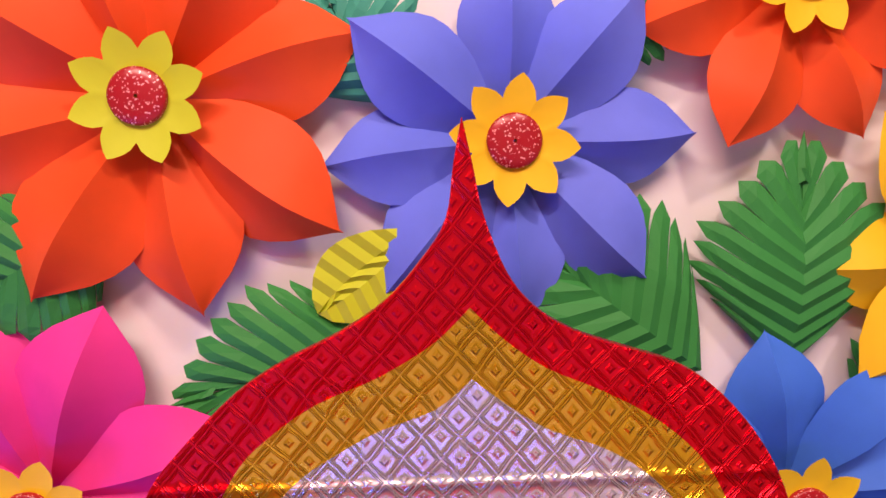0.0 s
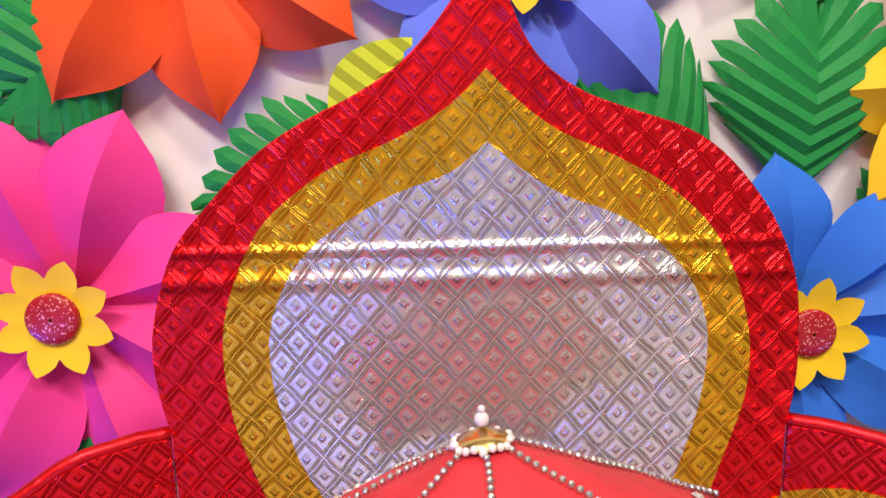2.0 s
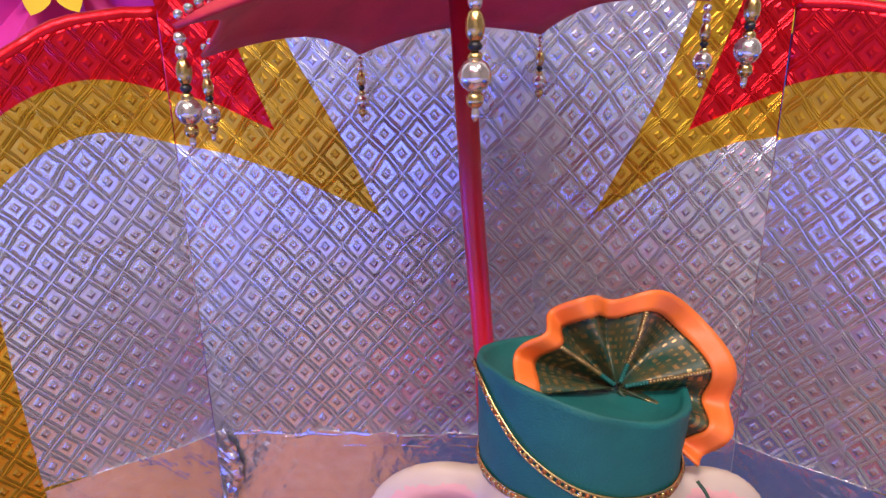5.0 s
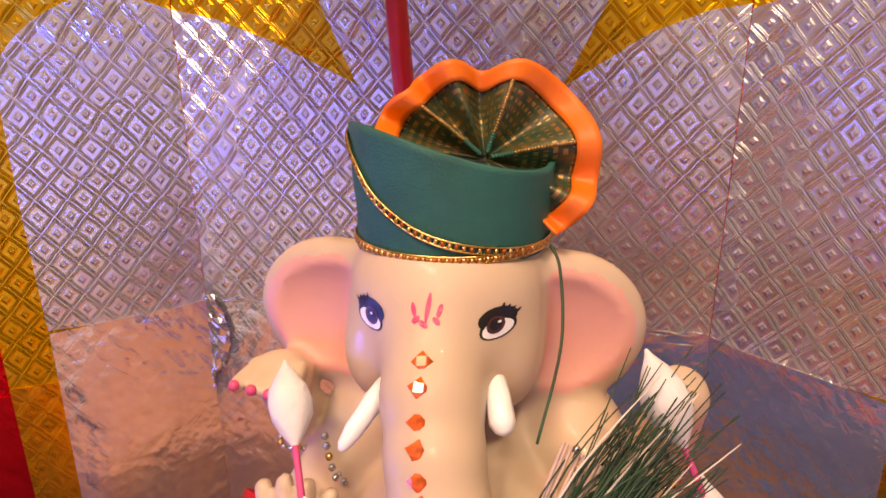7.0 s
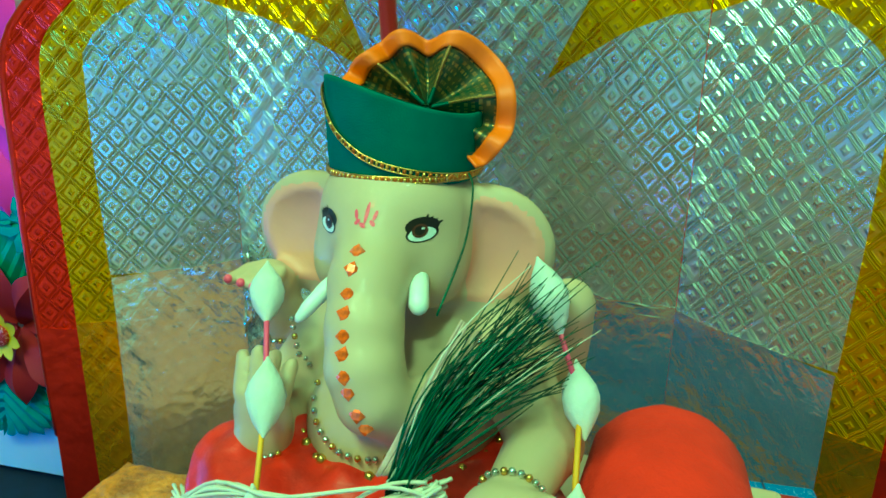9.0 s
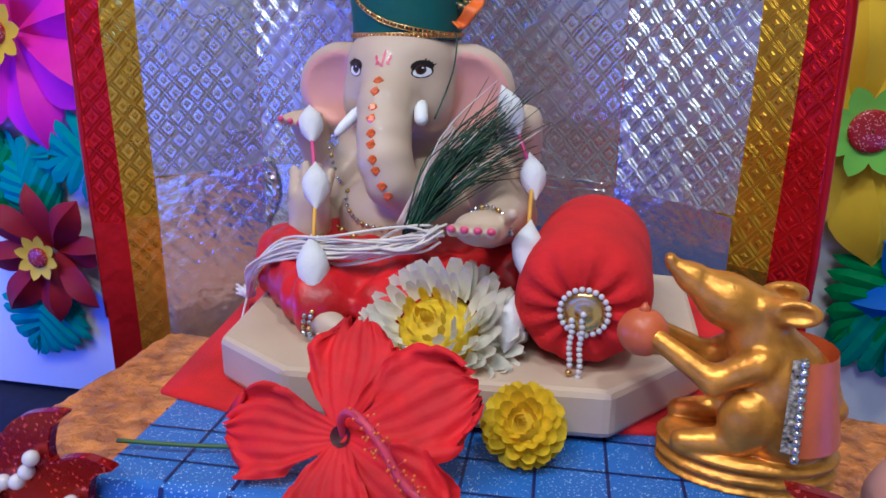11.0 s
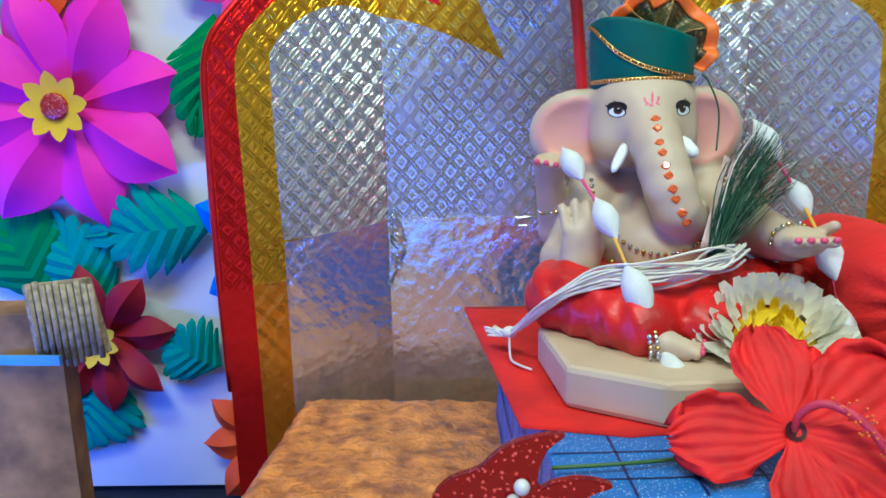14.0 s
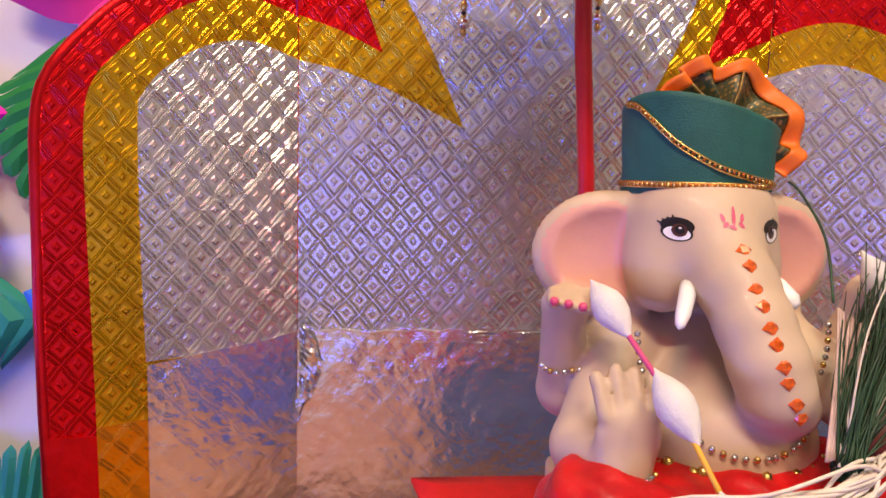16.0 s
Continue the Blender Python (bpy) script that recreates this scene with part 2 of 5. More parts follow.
MARIGOLD = mat("marigold_petal", (0.95, 0.66, 0.01), 0.6, var=0.15, scale=150, trans=0.2)
CREAM_PETAL = mat("cream_petal", (0.88, 0.86, 0.76), 0.6, var=0.08, scale=120, trans=0.25)
STEM = mat("stem_green", (0.06, 0.13, 0.03), 0.5)
CARD = mat("brown_cardboard", (0.42, 0.23, 0.08), 0.75, var=0.35, scale=30)
CARD_EDGE = mat("torn_cardboard", (0.45, 0.36, 0.24), 0.85, var=0.3, scale=200, bump=0.6)
BLUE_TAPE = mat("blue_tape", (0.15, 0.35, 0.7), 0.35, var=0.1)
ORANGE_BALL = mat("orange_clay", (0.75, 0.16, 0.05), 0.4, var=0.15)
PURPLE_CLAY = mat("lilac_clay", (0.42, 0.2, 0.45), 0.5, var=0.05)
SKY_CLAY = mat("blue_clay", (0.03, 0.28, 0.55), 0.45, var=0.05)

# ---- shape helpers ----


def thing(name, label, category, at=(0, 0, 0), group="", kind=""):
    ob = new(name)
    ob.empty_display_size = 0.02
    ob.location = at
    return tagged(ob, label, category, group, kind)


class Geo:
    """A mesh in the making."""

    def __init__(self):
        self.v, self.f, self.m, self.slot = [], [], [], 0

    def add(self, verts, faces):
        k = len(self.v)
        self.v += [tuple(p) for p in verts]
        self.f += [tuple(i + k for i in f) for f in faces]
        self.m += [self.slot] * len(faces)

    def ball(self, c, r, n=8, rows=6, m=None):
        rr = (r, r, r) if isinstance(r, (int, float)) else r
        vs = [(0, 0, 1)] + [(math.sin(math.pi * i / rows) * math.cos(2 * math.pi * j / n), math.sin(math.pi * i / rows) * math.sin(2 * math.pi * j / n), math.cos(math.pi * i / rows)) for i in range(1, rows) for j in range(n)] + [(0, 0, -1)]
        vs = [Vector((p[0] * rr[0], p[1] * rr[1], p[2] * rr[2])) for p in vs]
        if m is not None:
            vs = [m @ p for p in vs]
        vs = [p + Vector(c) for p in vs]
        last = len(vs) - 1
        fs = [(0, 1 + j, 1 + (j + 1) % n) for j in range(n)]
        for i in range(rows - 2):
            for j in range(n):
                a, b = 1 + i * n + j, 1 + i * n + (j + 1) % n
                fs.append((a, a + n, b + n, b))
        o = 1 + (rows - 2) * n
        fs += [(o + j, last, o + (j + 1) % n) for j in range(n)]
        self.add(vs, fs)

    def tube(self, pts, r, n=8, cap=True):
        pts = [Vector(p) for p in pts]
        rs = r if isinstance(r, (list, tuple)) else [r] * len(pts)
        vs, fs, ref = [], [], None
        for i, p in enumerate(pts):
            d = (pts[min(i + 1, len(pts) - 1)] - pts[max(i - 1, 0)]).normalized()
            if ref is None:
                ref = d.orthogonal().normalized()
            ref = (ref - d * ref.dot(d)).normalized()
            s = d.cross(ref)
            vs += [p + (ref * math.cos(2 * math.pi * j / n) + s * math.sin(2 * math.pi * j / n)) * rs[i] for j in range(n)]
        for i in range(len(pts) - 1):
            for j in range(n):
                a, b = i * n + j, i * n + (j + 1) % n
                fs.append((a, b, b + n, a + n))
        if cap:
            fs.append(tuple(range(n))[::-1])
            fs.append(tuple(range((len(pts) - 1) * n, len(pts) * n)))
        self.add(vs, fs)

    def sheet(self, rows):
        w = len(rows[0])
        self.add([p for r in rows for p in r], [(i * w + j, i * w + j + 1, i * w + w + j + 1, i * w + w + j) for i in range(len(rows) - 1) for j in range(w - 1)])

    def plate(self, outline, lift):
        """A flat plate: outline points, moved by the vector lift."""
        n, up = len(outline), Vector(lift)
        vs = [Vector(p) for p in outline] + [Vector(p) + up for p in outline]
        self.add(vs, [tuple(range(n))[::-1], tuple(range(n, 2 * n))] + [(i, (i + 1) % n, n + (i + 1) % n, n + i) for i in range(n)])

    def box(self, lo, hi, m=None):
        vs = [Vector((x, y, z)) for x in (lo[0], hi[0]) for y in (lo[1], hi[1]) for z in (lo[2], hi[2])]
        if m is not None:
            vs = [m @ p for p in vs]
        self.add(vs, [(0, 1, 3, 2), (4, 6, 7, 5), (0, 4, 5, 1), (2, 3, 7, 6), (0, 2, 6, 4), (1, 5, 7, 3)])

    def mesh(self, name, mats, smooth=True):
        me = bpy.data.meshes.new(name)
        me.from_pydata([tuple(p) for p in self.v], [], self.f)
        for k in mats if isinstance(mats, (list, tuple)) else [mats]:
            me.materials.append(k)
        me.polygons.foreach_set("material_index", self.m)
        me.polygons.foreach_set("use_smooth", [smooth] * len(self.f))
        bm = bmesh.new()
        bm.from_mesh(me)
        bmesh.ops.recalc_face_normals(bm, faces=bm.faces)
        bm.to_mesh(me)
        bm.free()
        me.update()
        return me


def part(name, geo, material, parent=None, label="", smooth=True, at=None):
    me = geo if isinstance(geo, bpy.types.Mesh) else geo.mesh(name, material, smooth)
    ob = new(name, me)
    if at is not None:
        ob.matrix_basis = at
    if parent is not None:
        ob.parent = parent
    return tagged(ob, label)


def smooth_line(pts, n=6, closed=False):
    """A curve through the points (Catmull-Rom)."""
    p = [Vector(q) for q in pts]
    out, k = [], len(p)
    for i in range(k if closed else k - 1):
        a, b, c, d = (p[(i + o) % k] if closed else p[min(max(i + o, 0), k - 1)] for o in (-1, 0, 1, 2))
        for j in range(n):
            t = j / n
            out.append(0.5 * (2 * b + (c - a) * t + (2 * a - 5 * b + 4 * c - d) * t * t + (3 * b - a - 3 * c + d) * t ** 3))
    if not closed:
        out.append(p[-1])
    return out


def fringe_off(ob, width=0.0008):
    bev = ob.modifiers.new("bevel", "BEVEL")
    bev.width, bev.segments, bev.limit_method = width, 2, "ANGLE"
    return ob


# ---- the room ----


def wall_y(x):
    return 0.135 + 0.06 * x


# outer floor, unseen: added to close the room and show in the foil
g = Geo()
g.box((-2.2, -2.6, -0.24), (2.2, 0.9, -0.196))
tagged(part("floor", g, ROOM_PAINT, smooth=False), "plain dull beige room floor, unseen, added to close the room", "floor", kind="structure")
g = Geo()
g.box((-1.3, -0.75, -0.2), (1.3, 0.3, -0.19))
tagged(part("floor_cloth", g, DARK_CLOTH, smooth=False), "dark navy cloth spread under the shrine", "floor cloth")
g = Geo()
turn = Matrix.Rotation(math.atan(0.06), 4, "Z")
g.box((-1.4, 0.135, -0.182), (1.4, 0.16, 1.3), turn)
tagged(part("wall_display", g, WALL_PAINT, smooth=False), "pale painted backing wall behind the paper flowers", "wall", kind="structure")
# outer walls and ceiling, unseen: added to bounce light and fill foil reflections
for nm, lo, hi in (("wall_north", (-2.2, 0.9, -0.23), (2.2, 1.0, 1.8)), ("wall_south", (-2.2, -2.7, -0.23), (2.2, -2.6, 1.8)), ("wall_west", (-2.3, -2.7, -0.23), (-2.2, 1.0, 1.8)), ("wall_east", (2.2, -2.7, -0.23), (2.3, 1.0, 1.8))):
    g = Geo()
    g.box(lo, hi)
    tagged(part(nm, g, ROOM_PAINT, smooth=False), "plain dull beige room wall, unseen, added to close the room", "wall", kind="structure")
g = Geo()
g.box((-2.3, -2.7, 1.8), (2.3, 1.0, 1.9))
tagged(part("ceiling", g, WALL_PAINT, smooth=False), "plain white room ceiling, unseen, added to close the room", "ceiling", kind="structure")

# ---- the foil backdrop, folded in three ----
BASE = -0.19
ARCH_R = [(0.138, 0.358), (0.141, 0.38), (0.141, 0.405), (0.137, 0.433), (0.125, 0.46), (0.106, 0.484), (0.087, 0.498), (0.062, 0.507), (0.041, 0.515), (0.025, 0.526), (0.014, 0.541), (0.005, 0.565), (0.001, 0.586), (-0.003, 0.606)]
ARCH_L = [(-0.003, 0.606), (-0.007, 0.587), (-0.011, 0.564), (-0.022, 0.547), (-0.038, 0.53), (-0.058, 0.517), (-0.083, 0.505), (-0.105, 0.491), (-0.128, 0.469), (-0.145, 0.449), (-0.155, 0.423), (-0.159, 0.402), (-0.158, 0.38), (-0.154, 0.36)]
GOLD_R = [(0.096, 0.304), (0.109, 0.345), (0.117, 0.373), (0.118, 0.4), (0.112, 0.426), (0.1, 0.452), (0.08, 0.472), (0.055, 0.487), (0.031, 0.498), (0.013, 0.511), (-0.002, 0.526)]
GOLD_L = [(-0.002, 0.526), (-0.018, 0.511), (-0.042, 0.497), (-0.069, 0.486), (-0.089, 0.473), (-0.105, 0.458), (-0.118, 0.434), (-0.125, 0.409), (-0.125, 0.379), (-0.119, 0.35), (-0.103, 0.305)]
SILV_R = [(0.053, 0.262), (0.078, 0.315), (0.091, 0.352), (0.097, 0.379), (0.098, 0.406), (0.091, 0.428), (0.076, 0.447), (0.056, 0.461), (0.031, 0.471), (0.014, 0.482), (-0.002, 0.495)]
SILV_L = [(-0.002, 0.495), (-0.018, 0.482), (-0.043, 0.473), (-0.062, 0.463), (-0.08, 0.451), (-0.094, 0.434), (-0.103, 0.41), (-0.103, 0.383), (-0.097, 0.358), (-0.091, 0.341), (-0.071, 0.303), (-0.053, 0.262)]
SEAM = 0.131


def line2(pts):
    return [(p[0], p[1]) for p in smooth_line([(a, b, 0) for a, b in pts], 4)]


def upright(pts, y):
    return [(x, y, z) for x, z in pts]


backdrop = thing("foil_backdrop", "three-fold arch backdrop of embossed red, gold and silver foil", "backdrop panel")


def layer(name, pts, y, thick, material, label="", at=None):
    g = Geo()
    g.plate(upright(pts, y), (0, -thick, 0))
    ob = part(name, g, material, backdrop, label, smooth=False, at=at)
    return ob


centre = [(0.138, BASE)] + line2(ARCH_R) + line2(ARCH_L)[1:] + [(-0.154, BASE)]
fringe_off(layer("centre_board", centre, 0.006, 0.006, RED_FOIL, "embossed red foil over thick board"), 0.0025)
gold = [(0.137, 0.1), (0.137, 0.322), (0.118, 0.314)] + line2(GOLD_R) + line2(GOLD_L)[1:] + [(-0.128, 0.317), (-0.153, 0.325), (-0.153, 0.1)]
layer("gold_band", gold, 0.0, 0.0006, GOLD_FOIL, "embossed gold foil band")
silver = [(0.137, SEAM), (0.137, 0.301), (0.118, 0.298), (0.093, 0.288)] + line2(SILV_R) + line2(SILV_L)[1:] + [(-0.1, 0.284), (-0.128, 0.294), (-0.153, 0.299), (-0.153, SEAM)]
layer("silver_field", silver, -0.0006, 0.0006, SILVER_FOIL, "embossed silver foil")
low = [(0.137, BASE), (0.137, SEAM + 0.003)] + [(0.137 - 0.29 * i / 24, SEAM + 0.003 + 0.0025 * math.sin(i * 2.1) + 0.0015 * math.sin(i * 5.3)) for i in range(1, 24)] + [(-0.153, SEAM + 0.003), (-0.153, BASE)]
layer("mirror_foil", low, -0.0012, 0.0006, MIRROR_FOIL, "smooth crinkled silver foil")
W_RED = [(0, 0.36), (0.02, 0.3595), (0.044, 0.355), (0.07, 0.341), (0.1, 0.318), (0.12, 0.297), (0.132, 0.28), (0.138, 0.258), (0.1395, 0.2), (0.14, 0.1), (0.1385, 0.0)]
W_GOLD = [(0, 0.324), (0.024, 0.331), (0.045, 0.33), (0.07, 0.319), (0.096, 0.297), (0.112, 0.277), (0.1165, 0.25), (0.1165, 0.2), (0.115, 0.1)]
W_SILV = [(0, 0.299), (0.028, 0.307), (0.053, 0.302), (0.075, 0.288), (0.087, 0.273), (0.0895, 0.262), (0.09, 0.2), (0.0885, SEAM - 0.008)]
FOLD = math.atan2(0.06, 0.127)
for side, fx in ((-1, -0.154), (1, 0.138)):
    at = Matrix.Translation((fx, 0, 0)) @ Matrix.Rotation(-side * FOLD, 4, "Z")

    def wing(pts):
        return [(side * s, z) for s, z in pts]

    red = wing(line2(W_RED) + [(0.138, BASE), (0, BASE)])
    fringe_off(layer("wing_board", red, 0.006, 0.006, RED_FOIL, "embossed red foil wing", at), 0.0025)
    layer("wing_red_skirt", wing([(0.139, 0.085), (0.1385, BASE), (0.1, BASE), (0.1, 0.082)]), 0.0, 0.0004, RED_PLAIN_FOIL, "smooth red foil", at)
    layer("wing_gold_band", wing(line2(W_GOLD) + [(0.115, 0.085), (0, 0.085)]), -0.0002, 0.0006, GOLD_FOIL, "embossed gold foil", at)
    layer("wing_gold_skirt", wing([(0.115, 0.088), (0.113, BASE), (0.06, BASE), (0.06, 0.09)]), -0.0007, 0.0004, GOLD_PLAIN_FOIL, "smooth gold foil", at)
    layer("wing_silver_field", wing(line2(W_SILV) + [(0, SEAM - 0.004)]), -0.0008, 0.0006, SILVER_FOIL, "embossed silver foil", at)
    layer("wing_mirror_foil", wing([(0.0, SEAM + 0.002), (0.02, SEAM - 0.002), (0.05, SEAM - 0.005), (0.088, SEAM - 0.01), (0.089, BASE), (0, BASE)]), -0.0014, 0.0005, MIRROR_FOIL, "smooth crinkled silver foil", at)



def foil_edge(name, pts, at=None):
    """The foil turned over the board's edge: a puffed, crinkled rim."""
    g = Geo()
    line = [Vector((x, 0.003, z)) for x, z in pts]
    g.tube([q + Vector((0.0005 * noise.noise(q * 210), 0.0006 * noise.noise(q * 170 + Vector((3, 1, 7))), 0.0005 * noise.noise(q * 190 + Vector((9, 4, 2))))) for q in line], [0.0034 + 0.0004 * noise.noise(q * 120) for q in line], 10)
    part(name, g, RED_PLAIN_FOIL, backdrop, "smooth red foil turned over the edge", at=at)


for side, fx in ((-1, -0.154), (1, 0.138)):
    foil_edge("wing_edge", [(side * a, b) for a, b in line2(W_RED)], Matrix.Translation((fx, 0, 0)) @ Matrix.Rotation(-side * FOLD, 4, "Z"))

g = Geo()
rows = []
for i in range(22):
    t = i / 21
    wd = 0.0055 * math.sin(math.pi * min(1, 0.1 + t * 0.95)) + 0.001
    cx = -0.149 + 0.004 * math.sin(t * 4) + 0.003 * noise.noise(Vector((t * 5, 2, 1)))
    rows.append([(cx + wd * q + 0.0015 * noise.noise(Vector((t * 14, q * 3, 4))), -0.004 - 0.0035 * abs(noise.noise(Vector((t * 9, q * 2.5, 8)))) - 0.002 * (1 - abs(q)), 0.138 - 0.062 * t) for q in (-1, -0.6, -0.2, 0.2, 0.6, 1)])
g.sheet(rows)
part("foil_tear", g, MIRROR_FOIL, backdrop, "crumpled torn foil at the fold", smooth=False)
for zc, x0, x1, amp in ((0.1335, -0.15, 0.136, 0.0022), (0.127, -0.08, 0.136, 0.0016)):
    g = Geo()
    rows = []
    for i in range(61):
        x = x0 + (x1 - x0) * i / 60
        zz = zc + amp * noise.noise(Vector((x * 60, zc * 90, 3)))
        rows.append([(x, -0.0016, zz - 0.0011), (x, -0.0019 - 0.0006 * noise.noise(Vector((x * 70, 1, zc))), zz), (x, -0.0016, zz + 0.0011)])
    g.sheet(rows)
    part("foil_crease", g, MIRROR_FOIL, backdrop, "crinkled foil seam", smooth=False)

# ---- table with crumpled cloth, block, mat ----


def hump(x, y, s):
    return noise.fractal(Vector((x * s, y * s, 0.3)), 0.9, 2.1, 4)


g = Geo()
X0, X1, Y0, Y1 = -0.216, 0.34, -0.47, -0.063
nx, ny = 180, 130
rows = []
for j in range(-6, ny + 7):
    r = []
    for i in range(-6, nx + 7):
        fi, fj = min(max(i, 0), nx), min(max(j, 0), ny)
        x, y = X0 + (X1 - X0) * fi / nx, Y0 + (Y1 - Y0) * fj / ny
        drop = max(0 - i, i - nx, 0 - j, j - ny, 0)
        z = 0.0016 * hump(x, y, 30) - 0.0035 * abs(noise.noise(Vector((x * 75 + 2 * y * 20, y * 55, 0.7)))) - 0.0025 * abs(noise.noise(Vector((x * 120, y * 140, 5.1)))) + 0.0006
        edge = min(x - X0, X1 - x, y - Y0, Y1 - y)
        z -= 0.006 * max(0.0, 1 - edge / 0.012) ** 2
        if drop:
            z = -0.007 - (BASE * -1 - 0.007) * (drop / 6.0) + 0.0
            w = 0.003 * noise.noise(Vector((x * 30, y * 30, drop)))
            x += w + (0.004 if i > nx else -0.004 if i < 0 else 0)
            y += w + (0.004 if j > ny else -0.004 if j < 0 else 0)
        r.append((x, y, z))
    rows.append(r)
g.sheet(rows)
tagged(part("table", g, ORANGE_CLOTH), "low table draped in crumpled orange-brown cloth", "table")

BT = 0.081
ANG = math.radians(5.2)
block_m = Matrix.Translation((-0.033, -0.358, 0)) @ Matrix.Rotation(ANG, 4, "Z")
BW, BD, FL = 0.262, 0.25, 0.03
CELL = 0.0263


def block_point(u, v, w):
    """u along the front, v to the back, w up: the front flares outwards to its foot."""
    k = 1 - w / BT
    return Vector((u - 0.006 * k, v * (1 + FL / BD * k) - FL * k, w + 0.002))


block = thing("stepped_block", "box wrapped in pale blue glitter sheet ruled with navy squares", "display box")
block.matrix_basis = block_m
g = Geo()
for pts in ([block_point(0, 0, BT), block_point(BW, 0, BT), block_point(BW, BD, BT), block_point(0, BD, BT), block_point(0, 0, 0), block_point(BW, 0, 0), block_point(BW, BD, 0), block_point(0, BD, 0)],):
    g.add(pts, [(0, 1, 2, 3), (7, 6, 5, 4), (0, 4, 5, 1), (1, 5, 6, 2), (2, 6, 7, 3), (3, 7, 4, 0)])
fringe_off(part("wrapped_body", g, BLUE_TILE, block, smooth=False), 0.0022)


def ruled(a, b, wide, nrm, side):
    g = Geo()
    pts = []
    for i in range(9):
        t = i / 8
        p = a.lerp(b, t) + side * (0.0006 * noise.noise(Vector((t * 3, a.x * 90, a.z * 70 + a.y * 50))))
        pts.append(p)
    g.sheet([[p - side * wide + nrm * 0.0004, p + side * wide + nrm * 0.0004] for p in pts])
    return g


for i in range(0, 10):
    u = 0.0014 + (i + 1) * CELL
    if u > BW:
        break
    up = Vector((0, 0, 1))
    part("ruled_line", ruled(block_point(u, 0.001, BT), block_point(u, BD, BT), 0.0006, up, Vector((1, 0, 0))), GRID_INK, block)
    part("ruled_line", ruled(block_point(u, 0, BT - 0.001), block_point(u, 0, 0.002), 0.0009, Vector((0, -1.1, 0.3)), Vector((1, 0, 0))), GRID_INK, block)
for j in range(0, 10):
    v = 0.0145 + j * 0.0218
    part("ruled_line", ruled(block_point(0.001, v, BT), block_point(BW, v, BT), 0.0005, Vector((0, 0, 1)), Vector((0, 1, 0))), GRID_INK, block)
for j in range(1, 4):
    w = BT - 0.0245 * j
    part("ruled_line", ruled(block_point(0, 0, w), block_point(BW, 0, w), 0.0009, Vector((0, -1.1, 0.3)), Vector((0, 0, 1))), GRID_INK, block)
    part("ruled_line", ruled(block_point(0, 0, w), block_point(0, BD, w), 0.0008, Vector((-1.1, 0, 0)), Vector((0, 0, 1))), GRID_INK, block)
for j in range(1, 9):
    v = j * CELL
    part("ruled_line", ruled(block_point(0, v, BT - 0.001), block_point(0, v, 0.002), 0.0008, Vector((-1.1, 0, 0)), Vector((0, 1, 0))), GRID_INK, block)

g = Geo()
MAT_C = [(-0.083, -0.106), (-0.047, -0.298), (0.0, -0.306), (0.195, -0.268), (0.215, -0.15), (0.2, -0.1)]
ol = [Vector((x, y, 0)) for x, y in MAT_C]
cen = sum(ol, Vector()) / len(ol)
dense = []
for i in range(len(ol)):
    for k in range(8):
        dense.append(ol[i].lerp(ol[(i + 1) % len(ol)], k / 8))
rings = [[cen.lerp(p, t) + Vector((0, 0, BT + 0.0045 + 0.0008 * noise.noise(p * 40 * t))) for p in dense + dense[:1]] for t in (0.02, 0.3, 0.6, 0.9, 1.0)]
rings += [[p + Vector((0, 0, BT + 0.0022)) for p in dense + dense[:1]]]
g.sheet(rings)
tagged(part("felt_mat", g, RED_FELT), "flat red felt mat lying on the ruled box", "mat")

# ---- paper flowers and leaves on the wall ----
ON_WALL = math.degrees(math.atan(0.06))


def wall_pose(x, z, off, spin=0):
    return pose(x, wall_y(x) - off, z, 90, 0, ON_WALL) @ Matrix.Rotation(radians(spin), 4, "Z")


def lerp_table(t, table):
    for (a, va), (b, vb) in zip(table, table[1:]):
        if t <= b:
            return va + (vb - va) * (t - a) / (b - a)
    return table[-1][1]


WIDTHS = [(0, 0.22), (0.15, 0.5), (0.35, 0.82), (0.55, 1.0), (0.7, 0.93), (0.82, 0.66), (0.9, 0.38), (0.96, 0.15), (1, 0.0)]


def petal_mesh(name, length, half, rise, fold, material, start=0.04, curl=0.012, seed=0):
    g = Geo()
    rows = []
    for i in range(13):
        u = i / 12
        w = half * lerp_table(u, WIDTHS)
        y = length * (start + (1 - start) * u)
        z0 = rise * math.sin(min(u * 1.25, 1.0) * math.pi / 2) - curl * max(0, u - 0.55) ** 2 * 4
        row = []
        for j in range(-4, 5):
            s = j / 4
            x = s * w
            z = z0 + fold * half * (0.3 - abs(s) ** 0.9) * min(1, w / half) + 0.25 * w * max(0, abs(s) - 0.6)
            z += 0.0012 * noise.noise(Vector((x * 60 + seed, y * 60, seed)))
            row.append((x, y + 0.012 * length * math.sin(s * 3 + seed) * u, z))
        rows.append(row)
    g.sheet([r[:5] for r in rows])
    g.sheet([r[4:] for r in rows])
    return g.mesh(name, material)


def star_mesh(name, r, n, material, z, lift):
    """A flat paper rosette with n pointed petals."""
    g = Geo()
    rows = []
    for k in range(n * 8 + 1):
        a = 2 * math.pi * k / (n * 8)
        p = abs(((k % 8) / 8) - 0.5) * 2
        rad = r * (0.66 + 0.34 * (1 - p) ** 0.75)
        rows.append([(math.cos(a) * rad * q, math.sin(a) * rad * q, z + lift * q * q * (0.6 + 0.4 * (1 - p))) for q in (0.02, 0.45, 0.75, 1.0)])
    g.sheet(rows)
    return g.mesh(name, material)


